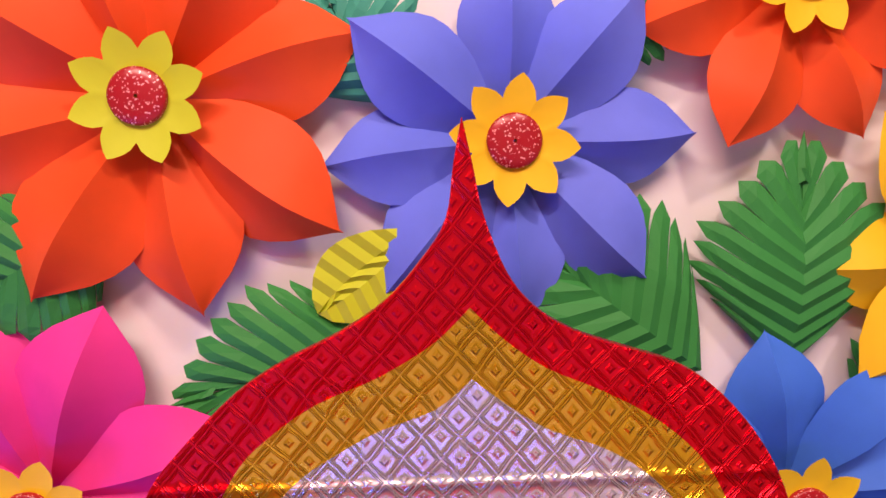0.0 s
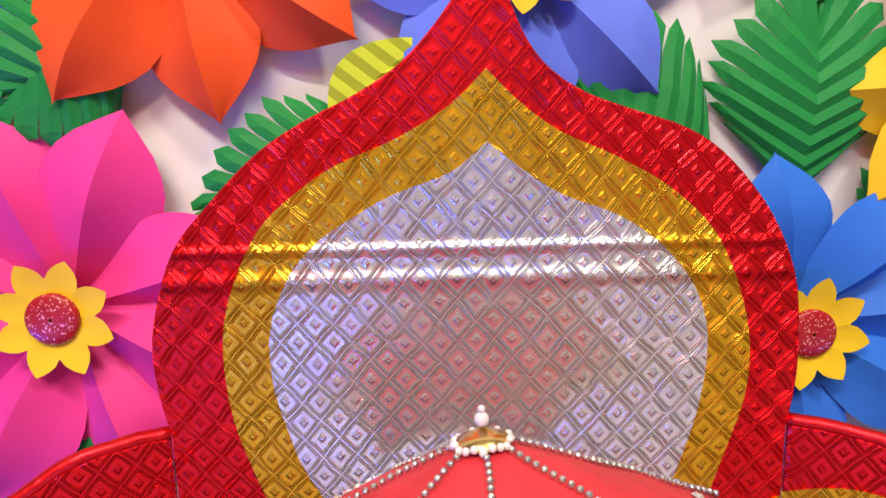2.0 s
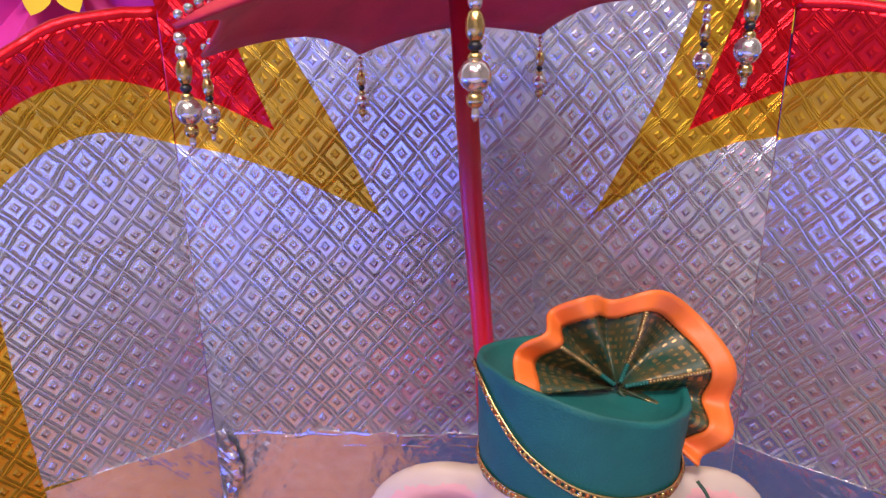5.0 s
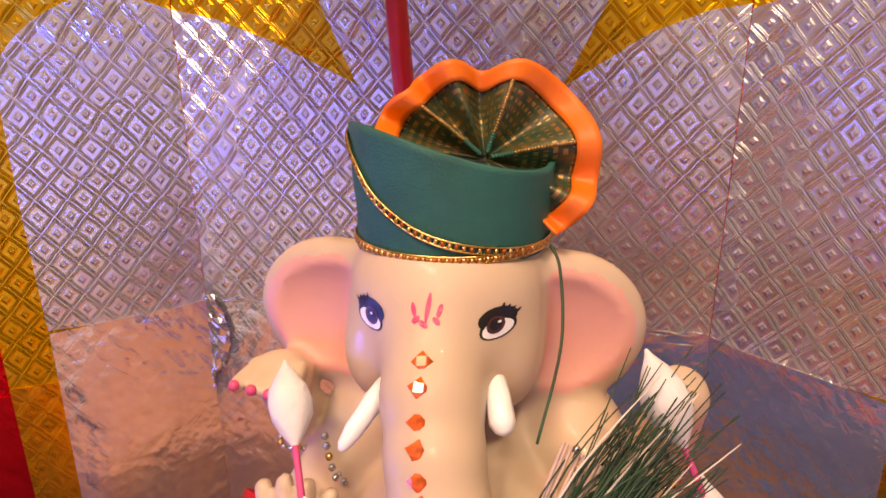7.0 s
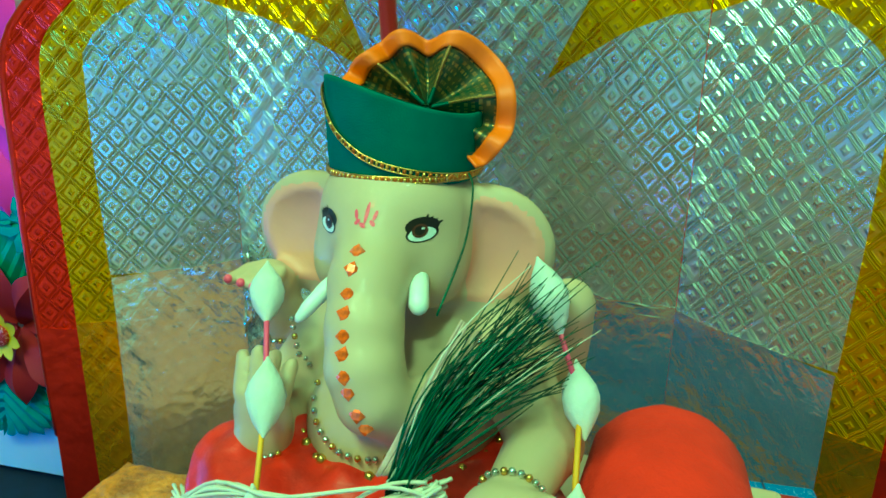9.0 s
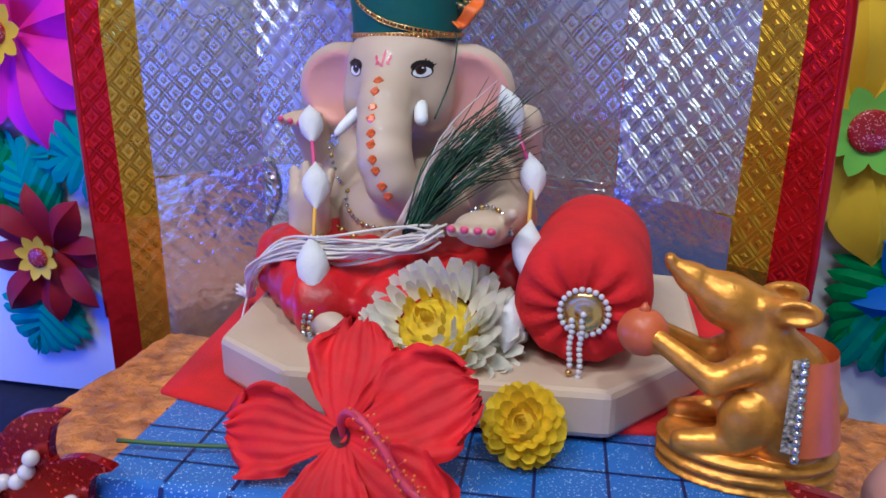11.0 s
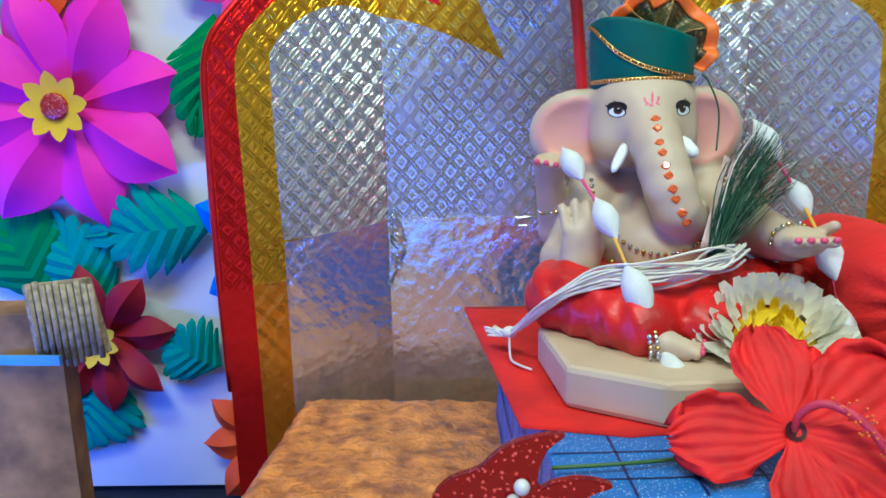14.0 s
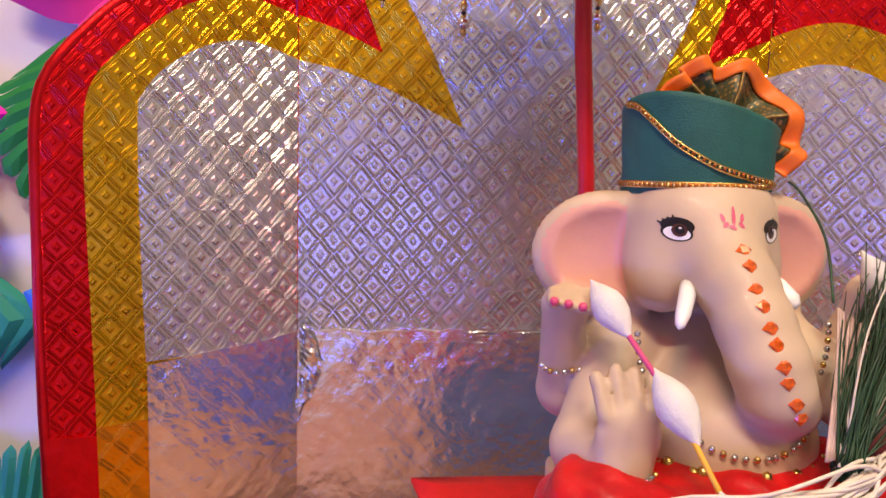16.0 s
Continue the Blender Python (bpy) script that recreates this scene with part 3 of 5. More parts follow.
def disc_mesh(name, r, z0, z1, material):
    g = Geo()
    n = 28
    prof = [(0.001, z1 + 0.0008), (r * 0.6, z1 + 0.0006), (r * 0.93, z1), (r, z1 - 0.001), (r, z0)]
    rows = [[(q * math.cos(2 * math.pi * k / n), q * math.sin(2 * math.pi * k / n), z) for k in range(n + 1)] for q, z in prof]
    g.sheet(rows)
    return g.mesh(name, material)


def paper_flower(x, z, r, colour, inner, label, spin=0, off=0.006, half=0.27, r_in=0.037, disc=0.0155, rise=0.03, fold=0.75, count=8, disc_mat=None):
    f = thing("paper_flower", label, "paper flower", group="paper flowers on the wall")
    f.matrix_basis = wall_pose(x, z, off, spin)
    me = petal_mesh("petal", r, r * half, rise, fold, PAPER[colour], seed=x * 31)
    me2 = petal_mesh("petal", r * 0.97, r * half * 0.95, rise * 0.8, fold * 0.9, PAPER[colour], seed=z * 17 + 3)
    for k in range(count):
        j = random.uniform(-4, 4)
        m = Matrix.Rotation(2 * math.pi * k / count + radians(j), 4, "Z") @ Matrix.Translation((0, 0, 0.0015 * (k % 2) + 0.001 * random.random())) @ Matrix.Rotation(radians(random.uniform(-13, 13)), 4, "Y")
        part("petal", me if k % 2 else me2, None, f, at=m)
    part("inner_rosette", star_mesh("inner_rosette", r_in, 8, PAPER[inner], rise * 0.72 + 0.004, 0.006), None, f, inner + " paper rosette", at=Matrix.Rotation(random.random(), 4, "Z"))
    part("glitter_disc", disc_mesh("glitter_disc", disc, rise * 0.72 + 0.003, rise * 0.72 + 0.009, disc_mat or RED_GLITTER), None, f, "red glitter disc")
    return f


def fringed_leaf(bx, bz, tx, tz, half, colour, label, fingers=11, off=0.014, lean=0.0, bend=0.012, cut=0.27, name="paper_leaf"):
    """A pleated leaf whose edge is cut into pointed fingers; from its base to its tip along the wall."""
    f = thing(name, label, "paper leaf", group="paper leaves on the wall")
    ln, ang = math.hypot(tx - bx, tz - bz), math.degrees(math.atan2(-(tx - bx), tz - bz))
    f.matrix_basis = wall_pose(bx, bz, off, ang) @ Matrix.Rotation(radians(lean), 4, "Y")
    fingers, half, cut = max(6, fingers - 3), half * 1.14, cut * 0.95
    for side in (-1, 1):
        for k in range(fingers):
            u0, u1 = k / fingers, (k + 1) / fingers
            um = (u0 + u1) / 2
            jit = random.uniform(0.96, 1.1)
            hi, e = 0.0026, 1 - cut

            def pt(u, s, h):
                # s: from the midrib (0) to the finger's tip (1); fingers sweep forwards
                y0, y1 = 0.8 * u, 0.27 + 0.79 * u
                w = half * math.sin(math.pi * (0.24 + 0.73 * u)) ** 1.25 * (jit if s > e else 1)
                return (side * w * s ** 0.9, ln * (y0 + (y1 - y0) * s), bend * math.sin(math.pi * u) - 0.2 * w * s * s + h)

            a = [pt(u0, 0, 0), pt(um, 0, hi), pt(u1, 0, 0)]
            b = [pt(u0, e * 0.6, 0), pt(um, e * 0.6, hi), pt(u1, e * 0.6, 0)]
            c = [pt(u0 + 0.004, e, 0.0005), pt(um, e, hi * 0.9), pt(u1 - 0.004, e, 0.0005)]
            d = [pt(um - 0.4 / fingers, e + cut * 0.5, 0.001), pt(um, e + cut * 0.5, hi * 0.6), pt(um + 0.4 / fingers, e + cut * 0.5, 0.001)]
            t = [pt(um - 0.01 / fingers, 1, 0), pt(um, 1, 0.0003), pt(um + 0.01 / fingers, 1, 0)]
            g = Geo()
            g.sheet([a, b, c, d, t])
            part("pleat", g, PAPER[colour], f, smooth=False)
    g = Geo()
    g.sheet([[(-0.002, ln * 0.9, bend * 0.3), (0, ln * 0.9, bend * 0.3 + 0.003), (0.002, ln * 0.9, bend * 0.3)], [(-half * 0.14, ln * 0.8, 0.002), (0, ln * 0.85, 0.006), (half * 0.14, ln * 0.8, 0.002)], [(0, ln * 1.06, 0), (0, ln * 1.06, 0.0005), (0, ln * 1.06, 0)]])
    part("tip", g, PAPER[colour], f, smooth=False)
    return f


paper_flower(-0.172, 0.626, 0.128, "orange", "lime", "large orange folded-paper flower with lime rosette", spin=12, half=0.290)
paper_flower(0.028, 0.596, 0.112, "blue", "gold", "blue folded-paper flower with yellow rosette", spin=4, half=0.273, off=0.004)
paper_flower(0.196, 0.684, 0.105, "orange", "gold", "orange folded-paper flower with yellow rosette", spin=20, half=0.282)
paper_flower(-0.254, 0.394, 0.128, "pink", "yellow", "bright pink folded-paper flower with yellow rosette", spin=20, half=0.290)
paper_flower(0.204, 0.365, 0.118, "royal", "yellow", "blue folded-paper flower with yellow rosette", spin=10, half=0.282)
paper_flower(0.318, 0.52, 0.112, "gold", "orange", "large yellow folded-paper flower", spin=0, half=0.290)
paper_flower(-0.484, 0.236, 0.128, "magenta", "gold", "magenta folded-paper flower with yellow rosette", spin=14, half=0.290, off=0.012, r_in=0.034, disc=0.013)
paper_flower(-0.474, -0.001, 0.084, "darkred", "gold", "dark red folded-paper flower with yellow rosette", spin=5, half=0.238, off=0.012, r_in=0.027, disc=0.011, fold=0.9)
paper_flower(0.335, 0.165, 0.125, "gold", "leafgreen", "yellow folded-paper flower with green rosette", spin=8, half=0.299, r_in=0.04, disc=0.018)
paper_flower(-0.262, 0.09, 0.11, "royal", "yellow", "blue folded-paper flower partly behind the backdrop", spin=24, half=0.264)
paper_flower(-0.3, -0.12, 0.082, "orange", "yellow", "small orange folded-paper flower low on the wall", spin=0, half=0.264)
paper_flower(0.36, 0.325, 0.075, "darkred", "gold", "dark red folded-paper flower high on the wall", spin=0, half=0.238, r_in=0.024, disc=0.01)
paper_flower(-0.5, 0.42, 0.11, "orange", "yellow", "orange folded-paper flower at the wall's edge", spin=6, half=0.282)
paper_flower(0.43, 0.02, 0.085, "royal", "yellow", "blue folded-paper flower low on the wall", spin=6, half=0.264)

LEAF = "green paper leaf with a fringed, pleated edge"
fringed_leaf(0.198, 0.45, 0.205, 0.588, 0.056, "green", LEAF, 12)
fringed_leaf(0.145, 0.452, 0.036, 0.538, 0.058, "green", LEAF, 11)
fringed_leaf(-0.035, 0.488, -0.17, 0.45, 0.045, "green", LEAF, 12)
fringed_leaf(-0.2, 0.56, -0.285, 0.515, 0.045, "green", LEAF, 10)
fringed_leaf(-0.24, 0.6, -0.31, 0.62, 0.04, "green", LEAF, 9)
fringed_leaf(-0.045, 0.62, -0.075, 0.685, 0.04, "teal", "teal paper leaf with a fringed edge", 9, off=0.008)
fringed_leaf(0.075, 0.66, 0.13, 0.68, 0.03, "green", LEAF, 8, off=0.008)
fringed_leaf(-0.345, 0.118, -0.475, 0.106, 0.042, "teal", "teal paper leaf with long fingers", 9, cut=0.55, off=0.02)
fringed_leaf(-0.352, -0.035, -0.41, 0.0, 0.036, "teal", "teal paper leaf with a fringed edge", 9, off=0.02)
fringed_leaf(-0.33, 0.32, -0.358, 0.205, 0.034, "green", LEAF, 10, off=0.018)
fringed_leaf(-0.52, 0.03, -0.585, 0.15, 0.05, "green", LEAF, 10, off=0.01)
fringed_leaf(-0.47, 0.02, -0.52, 0.13, 0.04, "teal", "teal paper leaf with a fringed edge", 10, off=0.01)
fringed_leaf(-0.48, -0.03, -0.52, -0.13, 0.05, "teal", "teal paper leaf with a fringed edge", 10, off=0.01)
fringed_leaf(0.42, 0.06, 0.345, -0.03, 0.055, "green", LEAF, 10, off=0.012)
fringed_leaf(0.35, 0.04, 0.42, -0.06, 0.05, "teal", "teal paper leaf with a fringed edge", 10, off=0.008)
fringed_leaf(-0.3, 0.47, -0.33, 0.53, 0.03, "green", LEAF, 8, off=0.01)
fringed_leaf(0.25, 0.41, 0.3, 0.45, 0.04, "green", LEAF, 9, off=0.008)
fringed_leaf(-0.27, 0.3, -0.2, 0.29, 0.05, "green", LEAF, 9, off=0.008)

lf = thing("pleated_leaf", "lime-yellow pleated paper leaf", "paper leaf", group="paper leaves on the wall")
lf.matrix_basis = wall_pose(-0.03, 0.545, 0.02, 128)
g = Geo()
rows = []
for i in range(13):
    u = i / 12
    w = 0.024 * math.sin(math.pi * min(1, 0.05 + 0.95 * u)) ** 0.75 + 0.0005
    rows.append([(w * j / 6, 0.07 * u + 0.25 * abs(w * j / 6), 0.004 + (0.0025 if (i + (0 if j else 1)) % 2 else 0)) for j in range(-6, 7)])
g.sheet(rows)
part("blade", g, PAPER["lime"], lf, smooth=False)

# ---- smooth-blended clay shapes ----


def smin(a, b, k):
    h = np.clip(0.5 + 0.5 * (b - a) / k, 0, 1)
    return b * (1 - h) + a * h - k * h * (1 - h)


def d_ball(p, c, r, turn_z=0.0):
    q = p - np.array(c)
    if turn_z:
        a = radians(turn_z)
        q = np.stack([q[..., 0] * math.cos(a) + q[..., 1] * math.sin(a), -q[..., 0] * math.sin(a) + q[..., 1] * math.cos(a), q[..., 2]], -1)
    r = np.array(r if isinstance(r, tuple) else (r, r, r))
    k0 = np.linalg.norm(q / r, axis=-1)
    k1 = np.linalg.norm(q / (r * r), axis=-1) + 1e-9
    return k0 * (k0 - 1) / k1


def d_limb(p, pts, rs):
    best = None
    for a, b, ra, rb in zip(pts, pts[1:], rs, rs[1:]):
        a, b = np.array(a), np.array(b)
        ab = b - a
        t = np.clip(((p - a) @ ab) / (ab @ ab), 0, 1)
        d = np.linalg.norm(p - a - t[..., None] * ab, axis=-1) - (ra + (rb - ra) * t)
        best = d if best is None else smin(best, d, 0.003)
    return best


def clay_mesh(f, lo, hi, h):
    """The skin of the solid f < 0, as quads (surface nets)."""
    axes = [np.arange(lo[i], hi[i] + h, h) for i in range(3)]
    p = np.stack(np.meshgrid(*axes, indexing="ij"), -1)
    d = f(p)
    n = d.shape
    inside = d < 0
    acc, cnt = np.zeros((n[0] - 1, n[1] - 1, n[2] - 1, 3)), np.zeros((n[0] - 1, n[1] - 1, n[2] - 1))
    corner = [(i, j, k) for i in (0, 1) for j in (0, 1) for k in (0, 1)]

    def cut(a, o):
        return a[o[0]:n[0] - 1 + o[0], o[1]:n[1] - 1 + o[1], o[2]:n[2] - 1 + o[2]]

    for o in corner:
        for ax in range(3):
            if o[ax] == 0:
                e = tuple(o[i] + (i == ax) for i in range(3))
                da, db = cut(d, o), cut(d, e)
                x = (da < 0) != (db < 0)
                t = np.where(x, da / np.where(x, da - db, 1), 0)
                pos = cut(p, o) + t[..., None] * (cut(p, e) - cut(p, o))
                acc += np.where(x[..., None], pos, 0)
                cnt += x
    idx = -np.ones(cnt.shape, int)
    live = cnt > 0
    idx[live] = np.arange(live.sum())
    verts = acc[live] / cnt[live][:, None]
    faces = []
    for ax in range(3):
        u, v = (ax + 1) % 3, (ax + 2) % 3
        sl = [slice(None)] * 3
        sl[ax] = slice(0, n[ax] - 1)
        sh = [slice(None)] * 3
        sh[ax] = slice(1, n[ax])
        a, b = inside[tuple(sl)], inside[tuple(sh)]
        for flip, where in ((False, a & ~b), (True, ~a & b)):
            q = np.argwhere(where)
            q = q[(q[:, u] > 0) & (q[:, v] > 0) & (q[:, u] < n[u] - 1) & (q[:, v] < n[v] - 1)]
            if not len(q):
                continue
            du, dv = np.eye(3, dtype=int)[u], np.eye(3, dtype=int)[v]
            ring = [idx[tuple((q - a_ * du - b_ * dv).T)] for a_, b_ in ((1, 1), (0, 1), (0, 0), (1, 0))]
            quad = np.stack(ring, 1)
            faces.append(quad[:, ::-1] if flip else quad)
    return verts, np.concatenate(faces)


def touch(f, x, z, y0=-0.32, y1=-0.1):
    """The first point of the solid seen from the front at x, z."""
    ys = np.linspace(y0, y1, 900)
    d = f(np.stack([np.full(900, x), ys, np.full(900, z)], -1))
    k = np.argmax(d < 0) if (d < 0).any() else 500
    return Vector((x, float(ys[k]), z))


TRUNK = [(0.026, -0.186, 0.216), (0.0275, -0.203, 0.203), (0.03, -0.213, 0.191), (0.0325, -0.219, 0.18), (0.036, -0.22, 0.17), (0.043, -0.216, 0.1635), (0.049, -0.208, 0.167)]


EARS = ((-1, -0.0085, 0.0305), (1, 0.058, 0.028))


def body(p):
    d = d_ball(p, (0.026, -0.161, 0.218), (0.031, 0.033, 0.031))
    d = smin(d, d_ball(p, (0.026, -0.176, 0.224), (0.026, 0.021, 0.02)), 0.008)
    for s in (-1, 1):
        d = smin(d, d_ball(p, (0.0255 + s * 0.016, -0.178, 0.204), (0.0133, 0.0155, 0.016)), 0.009)
    d = smin(d, d_limb(p, TRUNK, (0.0162, 0.0136, 0.0129, 0.0129, 0.0124, 0.01, 0.007)), 0.007)
    for s, c, rx in EARS:
        ear = d_ball(p, (c, -0.166, 0.2085), (rx, 0.0075, 0.0258), s * 10)
        ear = np.maximum(ear, -d_ball(p, (c + s * 0.002, -0.1755, 0.2095), (rx - 0.0046, 0.0085, 0.0212), s * 10))
        d = smin(d, ear, 0.004)
    t = d_ball(p, (0.032, -0.158, 0.147), (0.036, 0.031, 0.042))
    t = smin(t, d_ball(p, (0.033, -0.183, 0.142), (0.037, 0.038, 0.03)), 0.012)
    for s in (-1, 1):
        t = smin(t, d_ball(p, (0.032 + s * 0.032, -0.16, 0.172), (0.016, 0.016, 0.015)), 0.01)
    arms = d_limb(p, [(0.0, -0.156, 0.172), (-0.021, -0.158, 0.15), (-0.027, -0.173, 0.182)], (0.013, 0.0115, 0.0085))
    arms = smin(arms, d_ball(p, (-0.027, -0.177, 0.19), (0.01, 0.008, 0.0085)), 0.004)
    for k in range(4):
        arms = smin(arms, d_limb(p, [(-0.033 + 0.0045 * k, -0.18, 0.195), (-0.0355 + 0.0054 * k, -0.191, 0.1935 - 0.001 * k)], (0.0028, 0.0025)), 0.0008)
    arms = np.minimum(arms, d_limb(p, [(-0.002, -0.168, 0.168), (-0.02, -0.19, 0.138), (-0.013, -0.21, 0.139)], (0.0145, 0.013, 0.011)))
    arms = smin(arms, d_ball(p, (-0.0115, -0.212, 0.15), (0.012, 0.006, 0.013)), 0.004)
    for k in range(4):
        arms = smin(arms, d_limb(p, [(-0.0198 + 0.0055 * k, -0.2125, 0.158), (-0.0222 + 0.0068 * k, -0.206, 0.1735 - 0.0025 * abs(k - 1.4))], (0.0032, 0.0027)), 0.0008)
    arms = np.minimum(arms, d_limb(p, [(0.064, -0.156, 0.172), (0.087, -0.162, 0.152), (0.094, -0.174, 0.186)], (0.013, 0.0115, 0.0085)))
    arms = smin(arms, d_ball(p, (0.094, -0.178, 0.195), (0.009, 0.008, 0.01)), 0.004)
    arms = np.minimum(arms, d_limb(p, [(0.066, -0.166, 0.172), (0.091, -0.198, 0.151), (0.088, -0.236, 0.155)], (0.0145, 0.013, 0.0095)))
    arms = smin(arms, d_ball(p, (0.087, -0.25, 0.158), (0.012, 0.012, 0.0075)), 0.004)
    for k in range(4):
        arms = smin(arms, d_limb(p, [(0.079 + 0.005 * k, -0.257, 0.159), (0.0785 + 0.0056 * k, -0.268, 0.161)], (0.003, 0.0027)), 0.0009)
    arms = smin(arms, d_limb(p, [(0.096, -0.245, 0.16), (0.101, -0.253, 0.166)], (0.0035, 0.0028)), 0.001)
    t = smin(t, arms, 0.005)
    feet = d_limb(p, [(0.008, -0.262, 0.1135), (0.022, -0.268, 0.1125), (0.03, -0.271, 0.111)], (0.0055, 0.0066, 0.0055))
    for k in range(4):
        feet = smin(feet, d_ball(p, (0.034 + 0.0012 * k, -0.2765 + 0.0036 * k, 0.1105 + 0.0006 * k), 0.0027), 0.001)
    return np.minimum(smin(d, t, 0.006), feet)


def garment(p):
    d = d_limb(p, [(0.012, -0.165, 0.118), (-0.021, -0.212, 0.121), (0.014, -0.256, 0.118)], (0.022, 0.021, 0.0165))
    d = smin(d, d_limb(p, [(0.054, -0.165, 0.118), (0.092, -0.218, 0.12), (0.044, -0.252, 0.117)], (0.022, 0.02, 0.014)), 0.01)
    d = smin(d, d_ball(p, (0.034, -0.2, 0.12), (0.05, 0.048, 0.024)), 0.012)
    fold = np.sin(p[..., 0] * 330 + 90 * p[..., 2] + 4 * np.sin(p[..., 1] * 110)) * 0.0006 + np.sin(p[..., 1] * 190 - 260 * p[..., 0] + 3 * np.sin(p[..., 2] * 120)) * 0.0008
    return np.maximum(d + fold, 0.1045 - p[..., 2])


sv, sf = clay_mesh(body, (-0.05, -0.285, 0.1), (0.115, -0.115, 0.262), 0.0017)
g = Geo()
g.add(sv.tolist(), sf.tolist())
centre_f = sv[sf].mean(1)
ear_in = np.zeros(len(centre_f), bool)
for s, c, rx in EARS:
    ear_in |= ((np.abs(centre_f[:, 0] - 0.026) > 0.028) & (centre_f[:, 1] < -0.1615) & (centre_f[:, 1] > -0.1725)
               & (((centre_f[:, 0] - c - s * 0.002) / (rx - 0.0056)) ** 2 + ((centre_f[:, 2] - 0.2095) / 0.02) ** 2 < 1))
g.m = [1 if e else 0 for e in ear_in]


def decal(x, z, rx, rz, slot, lift, tilt=0.0, n=18, lid=0.0):
    """A painted patch that follows the clay."""
    g.slot = slot
    pts = []
    for q in (0.03, 0.55, 1.0):
        row = []
        for k in range(n + 1):
            a = 2 * math.pi * k / n
            u, v = q * rx * math.cos(a), q * rz * (math.sin(a) if math.sin(a) < 0 or not lid else math.sin(a) * (1 - lid))
            c, s = math.cos(tilt), math.sin(tilt)
            row.append(touch(body, x + u * c - v * s, z + u * s + v * c) - Vector((0, lift, 0)))
        pts.append(row)
    g.sheet(pts)


for ex, sgn in ((0.0083, -1), (0.0435, 1)):
    ez = 0.2213
    decal(ex, ez + 0.0018, 0.0049, 0.0031, 2, 0.0003, sgn * 0.04)
    decal(ex + sgn * 0.0002, ez - 0.0006, 0.0046, 0.0032, 2, 0.0003, sgn * 0.12)
    decal(ex + sgn * 0.0002, ez - 0.0009, 0.0039, 0.0024, 3, 0.0005, sgn * 0.12)
    decal(ex - sgn * 0.0004, ez + 0.0003, 0.0023, 0.0024, 4, 0.0007)
    decal(ex - sgn * 0.0004, ez + 0.0005, 0.0015, 0.0016, 2, 0.0009)
    # glint on the pupil, painted as a white dot
    decal(ex + 0.0005, ez + 0.0011, 0.0005, 0.0004, 3, 0.0011, n=8)
    for k in range(4):
        decal(ex + sgn * (0.0012 + 0.0012 * k), ez + 0.0046 - 0.0007 * k, 0.0004, 0.0012, 2, 0.0004, -sgn * (0.25 + 0.25 * k), 8)
for dx, dz, hz, tl in ((-0.0036, 0.0, 0.0017, 0.3), (-0.0028, -0.0022, 0.0013, -0.9), (0.0003, 0.0008, 0.0036, -0.1), (0.0034, 0.0002, 0.0017, -0.3), (0.0028, -0.0022, 0.0013, 0.9), (-0.0006, -0.003, 0.0014, 1.2)):
    decal(0.0255 + dx, 0.2268 + dz, 0.0007, hz, 5, 0.0004, tl, 10)
g.slot = 3
g.tube([(0.015, -0.19, 0.204), (0.0105, -0.201, 0.199), (0.0065, -0.208, 0.1935), (0.0045, -0.211, 0.1905), (0.0038, -0.212, 0.1895)], [0.0026, 0.0031, 0.0027, 0.0018, 0.0006], 10)
g.tube([(0.0425, -0.19, 0.2055), (0.0445, -0.199, 0.2025), (0.0465, -0.205, 0.1985), (0.0472, -0.2065, 0.1968), (0.0474, -0.207, 0.196)], [0.0026, 0.0036, 0.0036, 0.0024, 0.0006], 10)
g.slot = 5
for k in range(4):
    g.ball((-0.0355 + 0.0054 * k, -0.1925, 0.1943 - 0.001 * k), 0.0018, 8, 6)
    g.ball((0.0363 + 0.0012 * k, -0.2778 + 0.0036 * k, 0.1118 + 0.0006 * k), 0.0014, 6, 5)
    g.ball((0.0785 + 0.0056 * k, -0.2695, 0.1622), (0.002, 0.0018, 0.0016), 8, 6)
statue = part("elephant_statue", g, [CLAY, CLAY_PINK, BLACK, WHITE, BROWN, PINK_PAINT])
tagged(statue, "seated cream clay elephant-headed statue with painted eyes", "statue")

gv, gf = clay_mesh(garment, (-0.06, -0.285, 0.1), (0.13, -0.125, 0.16), 0.0022)
g = Geo()
g.add(gv.tolist(), gf.tolist())
tagged(part("satin_dhoti", g, RED_SATIN), "red satin cloth wrapped round the seated statue's legs", "cloth")
cloth_trim = thing("lace_trim", "gold lace trim along the red satin waist", "trim")
for k in range(46):
    a = -0.15 + 3.45 * k / 45
    g = Geo()
    g.ball((0.033 - 0.0395 * math.cos(a), -0.181 - 0.0405 * math.sin(a), 0.137 + 0.002 * math.sin(k * 1.7)), (0.0026, 0.0024, 0.0034), 6, 4)
    part("lace_scallop", g, BRASS, cloth_trim)

g = Geo()
PL = [(-0.036, -0.222), (-0.026, -0.281), (0.016, -0.303), (0.148, -0.287), (0.186, -0.235), (0.182, -0.13), (-0.02, -0.125)]
g.plate([(x, y, BT + 0.0045) for x, y in PL], (0, 0, 0.021))
plinth = part("statue_plinth", g, CLAY, smooth=False)
fringe_off(plinth, 0.003)
tagged(plinth, "low angular cream clay plinth on the red felt mat", "plinth")

